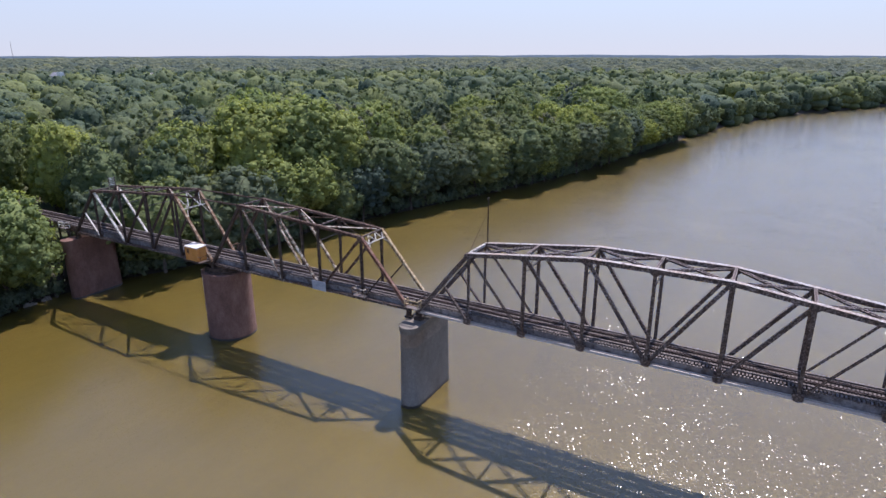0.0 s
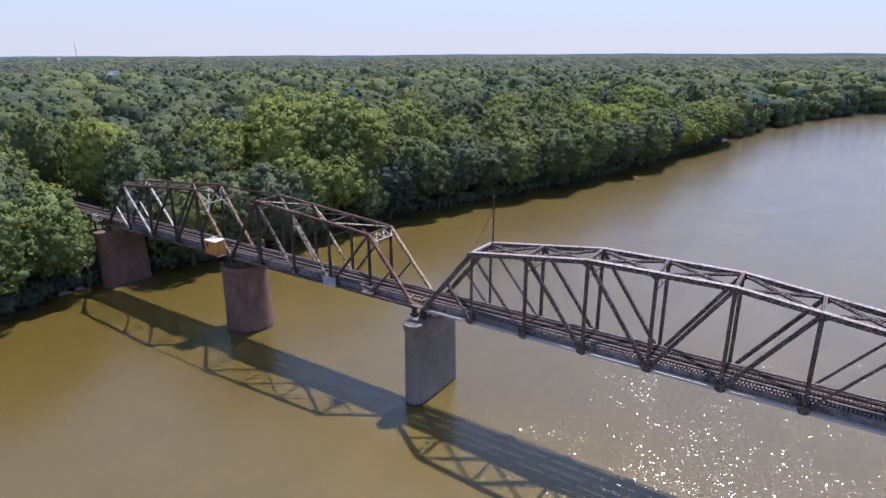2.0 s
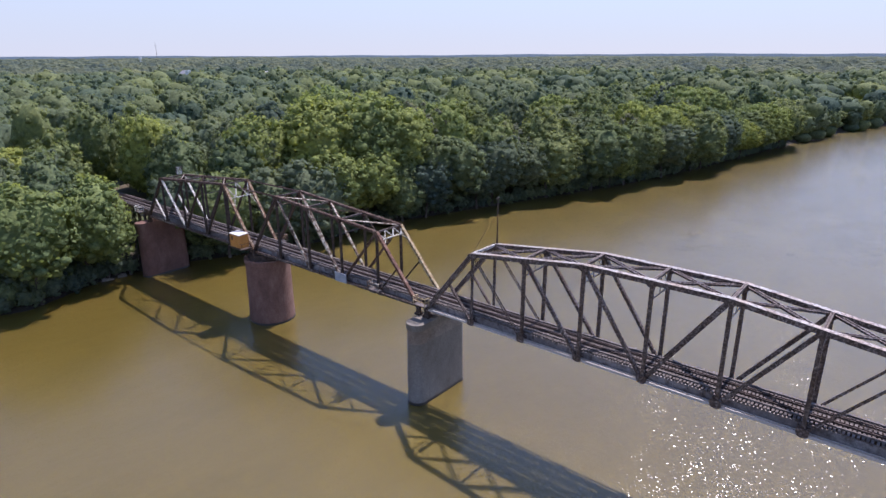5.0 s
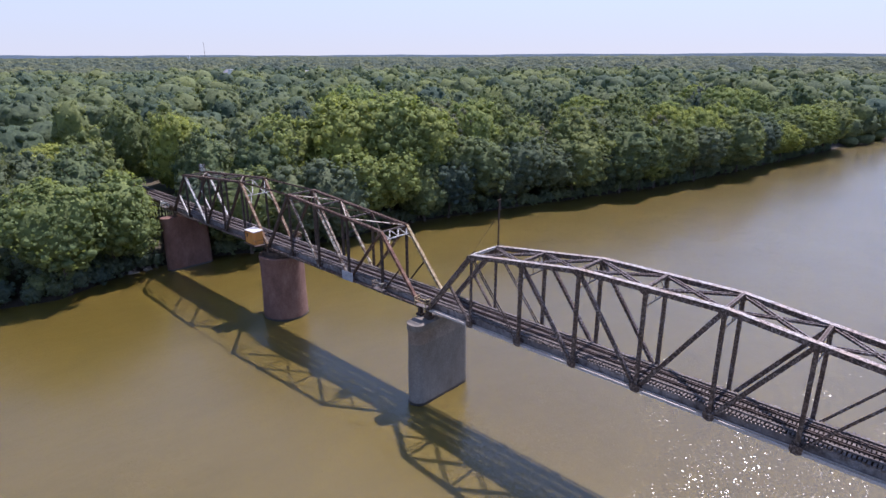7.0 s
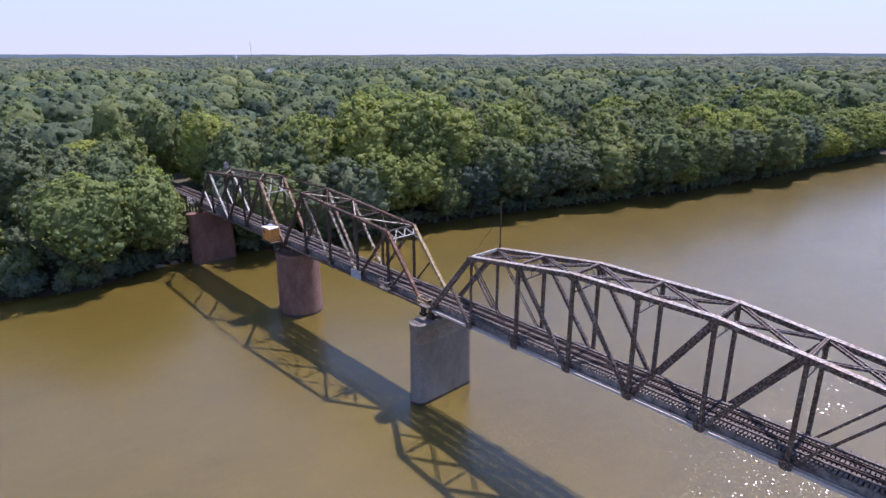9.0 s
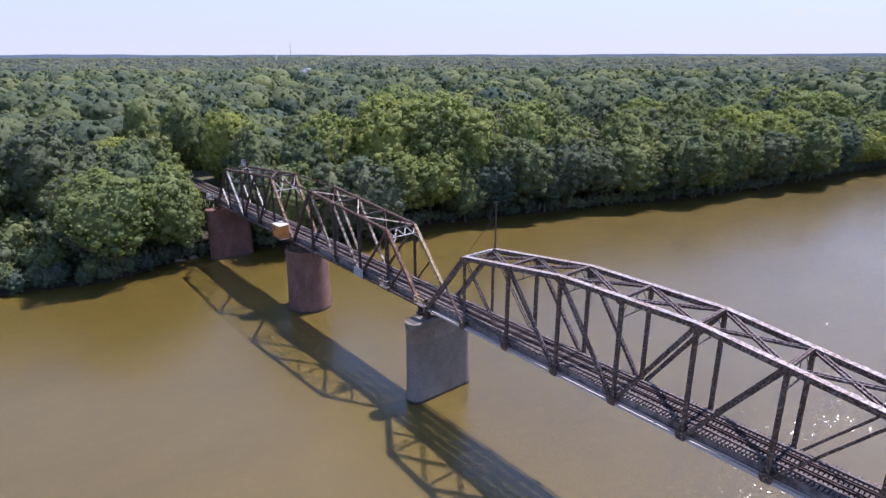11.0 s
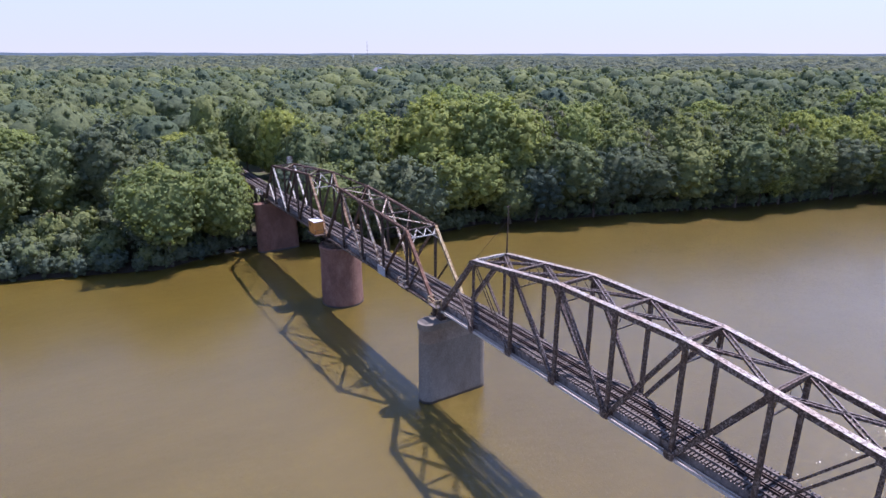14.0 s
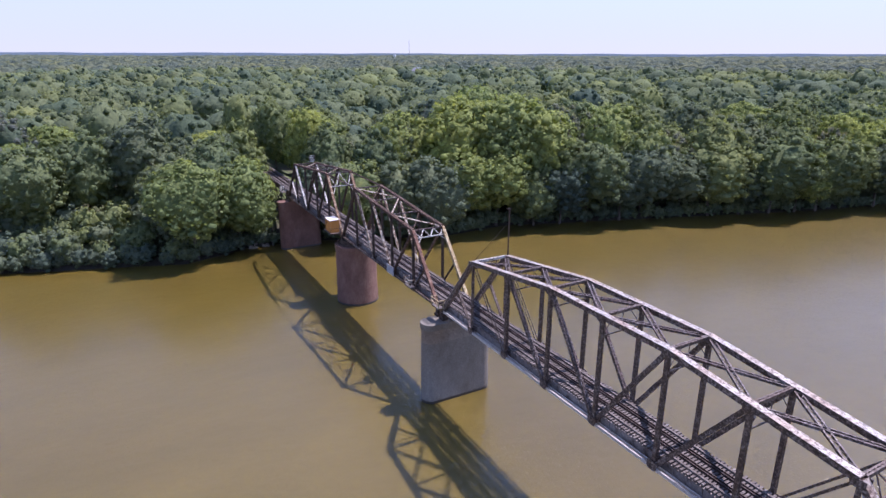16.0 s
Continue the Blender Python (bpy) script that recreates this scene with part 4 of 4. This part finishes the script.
k = -95.0
while k < 300:
    k += tr.uniform(7.5, 11.5)
    if abs(k) < 8 or -84 < k < -27:
        continue
    s = tr.uniform(-1.2, 1.6)
    taken.append((float(shore(k)) - s, k, 11))
    # dark kinds paint shade from y 70 to 140, bright kinds sunlight beyond
    set_tree(float(shore(k)) - s, k, tr.uniform(18, 25), tr.choice(("dark", "high", "high", "dark") if 70 < k < 140 else ("bright", "leaf", "bright", "high") if k > 140 else ("high", "bank", "bank", "dark", "bright") if k > 25 else ("bank", "leaf", "leaf", "bright")), tr.uniform(1.15, 1.45))

count = 0
for k in range(6000):
    y = tr.uniform(-95, 300)
    s = 5.0 + 50 * tr.random() ** 1.2
    x = float(shore(y)) - s
    if abs(y) < (7.5 if s < 26 else 4.0) or (-80 < y < -27 and s < 13) or (-52 < y < -38 and s < 22) or count > 95:
        continue
    if not free_spot(x, y, 8.0 if s < 6 else 12.5):
        continue
    count += 1
    roll = tr.random()
    kind = "leaf" if roll < 0.42 else "bright" if roll < 0.68 else "dark" if roll < 0.95 else "grey"
    if s < 9:
        set_tree(x, y, tr.uniform(17, 25), "bank" if roll < 0.4 else kind, tr.uniform(1.0, 1.25))
    else:
        set_tree(x, y, tr.uniform(15, 28), kind, tr.uniform(0.95, 1.3))

# waterline shrubs take the darkest leaves, to paint in the bank's shade
for k in range(170):
    y = -95 + 395 * (k + tr.random()) / 170
    s = tr.uniform(-0.3, 1.6)
    if -3.5 < y < 4.5:
        continue
    set_shrub(float(shore(y)) - s, y, tr.uniform(3.2, 5.0), 2)
for k in range(66):
    y, s = tr.uniform(-88, -9), 1.6 + 13 * tr.random() ** 1.5
    set_shrub(float(shore(y)) - s, y, tr.uniform(3.5, 7.0))
for k in range(20):
    y, s = tr.uniform(-66, -34), tr.uniform(6, 25)
    set_shrub(float(shore(y)) - s, y, tr.uniform(4.0, 8.0))
for k in range(70):
    y, s = tr.uniform(28, 300), tr.uniform(4, 11)
    set_shrub(float(shore(y)) - s, y, tr.uniform(5.0, 8.5))


# ---- woods behind ----
def woods(name, seed, n_try, dist, gap, tufts, full, leaves, size, cuts, label, strip=None):
    r = np.random.RandomState(seed)
    chunks, tones, seen = [], [], {}
    lo, hi = dist
    for _ in range(n_try):
        a = radians(r.uniform(-18, 108))
        d = math.sqrt(r.uniform(lo * lo, hi * hi))
        x, y = 55 - d * math.sin(a), -55 + d * math.cos(a)
        if strip:
            y = r.uniform(*strip)
            x = float(shore(y)) - r.uniform(-1.5, 9)
        s = float(shore(y)) - x
        if not strip and s < (54 if y < 300 and y > -95 else 4) or (abs(y) < 4 and s < 60):
            continue
        hx, hy = x + 640, y - 313
        if abs(hx * 0.47 + hy * 0.88) < 15 and -15 < hx * 0.88 - hy * 0.47 < 75:
            continue
        key = (int(x // gap), int(y // gap))
        if any((seen[q][0] - x) ** 2 + (seen[q][1] - y) ** 2 < gap * gap for q in ((key[0] + i, key[1] + j) for i in (-1, 0, 1) for j in (-1, 0, 1)) if q in seen):
            continue
        seen[key] = (x, y)
        tone = float(np.clip(r.normal(0.5, 0.32), 0, 1))
        h = r.uniform(13, 23) if strip else 12 + 15 * r.beta(2.2, 2.2)
        w = gap * r.uniform(0.5, 0.8)
        z = min(float(ground_z(x, y)), 8.5)
        c = np.array([x, y, z + h * (0.5 if strip else 0.6)])
        rad = np.array([w, w * r.uniform(0.85, 1.15), h * 0.38])
        lift = bulges(r, 9)
        way = spread(r, tufts, -0.4)
        for d, reach in zip(way, lift(way)):
            made = tuft(r, c + d * rad * reach * r.uniform(0.9, 1.04), w * full * r.uniform(0.65, 1.25), d, leaves, size)
            chunks += made
            tones += [tone] * len(made)
        chunks.append(clump(r, c, rad * 0.95, cuts, 0.1, lift))
        d = unit(r.normal(0, 1, (30 + tufts * 4, 3)) + np.array([0.1, -0.1, 0.4]))
        chunks.append(leaf_cards(r, c + d * rad * (lift(d) * r.uniform(0.95, 1.08, len(d)))[:, None], unit(d / rad) + r.normal(0, 0.3, d.shape), size * 1.25, 0.75))
        tones += [tone, tone]
        if s < 30:
            low = c - np.array([0, 0, h * 0.34])
            chunks.append(clump(r, low, rad * np.array([0.8, 0.8, 0.5]), 2))
            tones.append(tone)
    ob = new(name, join_mesh(name, chunks, WOODS, tones))
    return tagged(ob, label, "woods", kind="stuff")


woods("woods", 101, 9000, (175, 400), 13.0, 26, 0.16, 7, 0.75, 3, "dense green summer woodland behind the river bank")
woods("far_woods", 102, 14000, (400, 860), 16.0, 8, 0.2, 3, 1.25, 2, "dense green summer woodland stretching back from the river")
woods("bank_woods", 103, 1500, (300, 800), 9.5, 18, 0.2, 6, 0.9, 2, "low leafy woods along the far river bank", (270, 900))


def far_canopy():
    """Rolling woodland crowns out to the horizon."""
    ang = np.radians(np.arange(-20, 112, 0.3))
    rad = 830 * np.exp(np.arange(0, 1.74, 0.0072))
    A, R = np.meshgrid(ang, rad)
    x, y = 55 - R * np.sin(A), -55 + R * np.cos(A)
    cell = 18.0
    gx, gyy = np.floor(x / cell).astype(int), np.floor(y / cell).astype(int)
    best, tone = np.zeros_like(x), np.zeros_like(x)

    def hashed(i, j, k):
        v = np.sin(i * 127.1 + j * 311.7 + k * 74.7) * 43758.5453
        return v - np.floor(v)

    for i in (-1, 0, 1):
        for j in (-1, 0, 1):
            ci, cj = gx + i, gyy + j
            px, py = (ci + hashed(ci, cj, 1)) * cell, (cj + hashed(ci, cj, 2)) * cell
            d = np.hypot(x - px, y - py) / (cell * (0.55 + 0.35 * hashed(ci, cj, 3)))
            h = (5 + 13 * hashed(ci, cj, 4)) * np.sqrt(np.clip(1 - d * d, 0, 1))
            stand = np.sin(px * 0.031 + 2 * np.sin(py * 0.013)) + np.sin(py * 0.043 + 2 * np.sin(px * 0.017))
            tone = np.where(h > best, np.clip(0.45 + 0.2 * stand + 0.7 * (hashed(ci, cj, 5) - 0.5), 0, 1), tone)
            best = np.maximum(best, h)
    big = np.sin(x * 0.006 + 1.3) * np.sin(y * 0.005) * 2.5 + np.sin(x * 0.0021 + y * 0.0013) * 3
    rough = np.random.RandomState(9).uniform(-0.7, 0.7, x.shape)
    z = 11 + best + big + rough
    me = grid_mesh("far_canopy", x, y, z, CANOPY)
    me.shade_flat()
    att = me.attributes.new("tone", "FLOAT", "POINT")
    att.data.foreach_set("value", tone.ravel().astype(np.float32))
    bm = bmesh.new()
    bm.from_mesh(me)
    s = (shore(y) - x).ravel()
    bm.verts.ensure_lookup_table()
    bmesh.ops.delete(bm, geom=[bm.verts[k] for k in np.nonzero(s < 14)[0]], context="VERTS")
    bm.to_mesh(me)
    bm.free()
    return tagged(new("far_canopy", me), "woodland canopy reaching to the horizon", "woods", kind="stuff")


far_canopy()

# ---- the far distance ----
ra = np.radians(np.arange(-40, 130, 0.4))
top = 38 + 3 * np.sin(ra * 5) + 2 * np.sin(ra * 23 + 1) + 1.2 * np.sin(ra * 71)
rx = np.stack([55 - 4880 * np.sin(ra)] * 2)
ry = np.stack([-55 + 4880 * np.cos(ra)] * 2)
tagged(new("backdrop", grid_mesh("backdrop", rx, ry, np.stack([top * 0, top]), RIDGE)), "wooded rise along the horizon, its blue haze painted on and glowing", "backdrop", kind="structure")

tower = thing("radio_tower", (-2400, 1150, 20), "thin far-off lattice radio tower above the woods", "tower")
part("tower_mast", Shape().tube((-2400, 1150, 10), (-2400, 1150, 92), 0.9, 0.5, 6), LATTICE, tower)
water_tower = thing("water_tower", (-2200, 990, 10), "white far-off water tower above the woods", "tower")
part("tank", Shape().tube((-2200, 990, 31), (-2200, 990, 39), 5, 5, 12), HOUSE, water_tower)
part("shaft", Shape().tube((-2200, 990, 8), (-2200, 990, 31), 1.5, 1.5, 8), HOUSE, water_tower)
house = thing("house", (-640, 313, 8), "white house with a grey roof among the trees", "house")
part("wall", Shape().box((-649, 309, 8), (-632, 317, 25.5)), HOUSE, house)
part("roof", Shape().add([(-650, 308, 25.5), (-631, 308, 25.5), (-631, 318, 25.5), (-650, 318, 25.5), (-650, 313, 29.5), (-631, 313, 29.5)], [(0, 1, 5, 4), (2, 3, 4, 5), (0, 4, 3), (1, 2, 5), (3, 2, 1, 0)]), SHINGLE, house)
part("gable", Shape().box((-633, 307, 14), (-627, 311, 30)), HOUSE, house)

barn = thing("barn", (-605, 395, 8), "pale metal-roofed barn half hidden among the trees", "barn")
part("wall", Shape().box((-612, 391, 8), (-598, 399, 24)), HOUSE, barn)
part("roof", Shape().add([(-613, 390, 24), (-597, 390, 24), (-597, 400, 24), (-613, 400, 24), (-613, 395, 27.5), (-597, 395, 27.5)], [(0, 1, 5, 4), (2, 3, 4, 5), (0, 4, 3), (1, 2, 5), (3, 2, 1, 0)]), ROOF, barn)

# ---- track: rails and ties ----
tie_mesh = Shape().box((-0.115, -2.06, 0), (0.115, 2.06, 0.24)).mesh("tie", TIMBER)
long_tie = Shape().box((-0.115, -2.2, 0), (0.115, 2.2, 0.24)).mesh("tie", TIMBER)


def track(name, x0, x1, label):
    t = thing(name, ((x0 + x1) / 2, 0, 14.5), label, "railway track")
    n = int((x1 - x0) / 0.36)
    r = random.Random(n)
    for k in range(n):
        ob = new("tie", long_tie if r.random() < 0.15 else tie_mesh)
        ob.parent = t
        ob.matrix_parent_inverse = Matrix.Translation(-Vector(t.location))
        ob.matrix_basis = pose(x0 + 0.21 + (x1 - x0 - 0.4) * k / (n - 1), r.uniform(-0.07, 0.07), 14.52 + r.uniform(0, 0.015), 0, 0, r.uniform(-1.0, 1.0))
    for y, nm in ((-0.75, "rail"), (0.75, "rail"), (-0.45, "guard_rail"), (0.45, "guard_rail")):
        sh = Shape().box((x0, y - 0.075, 14.765), (x1, y + 0.075, 14.79)).box((x0, y - 0.012, 14.79), (x1, y + 0.012, 14.9)).box((x0, y - 0.036, 14.9), (x1, y + 0.036, 14.945))
        part(nm, sh, RAIL, t)
    for y in (-1.45, 1.45):
        part("guard_timber", Shape().box((x0, y - 0.1, 14.765), (x1, y + 0.1, 14.93)), TIMBER, t)


track("railway_track", -0.6, PANEL_N * 8 + 0.6, "dark rusty railway track on weathered timber ties")
track("railway_track", swing(10)[0] - 0.3, S0 + 0.8, "dark rusty railway track on weathered timber ties")
track("railway_track", AX1 - 14, AX0, "dark rusty railway track on weathered timber ties")
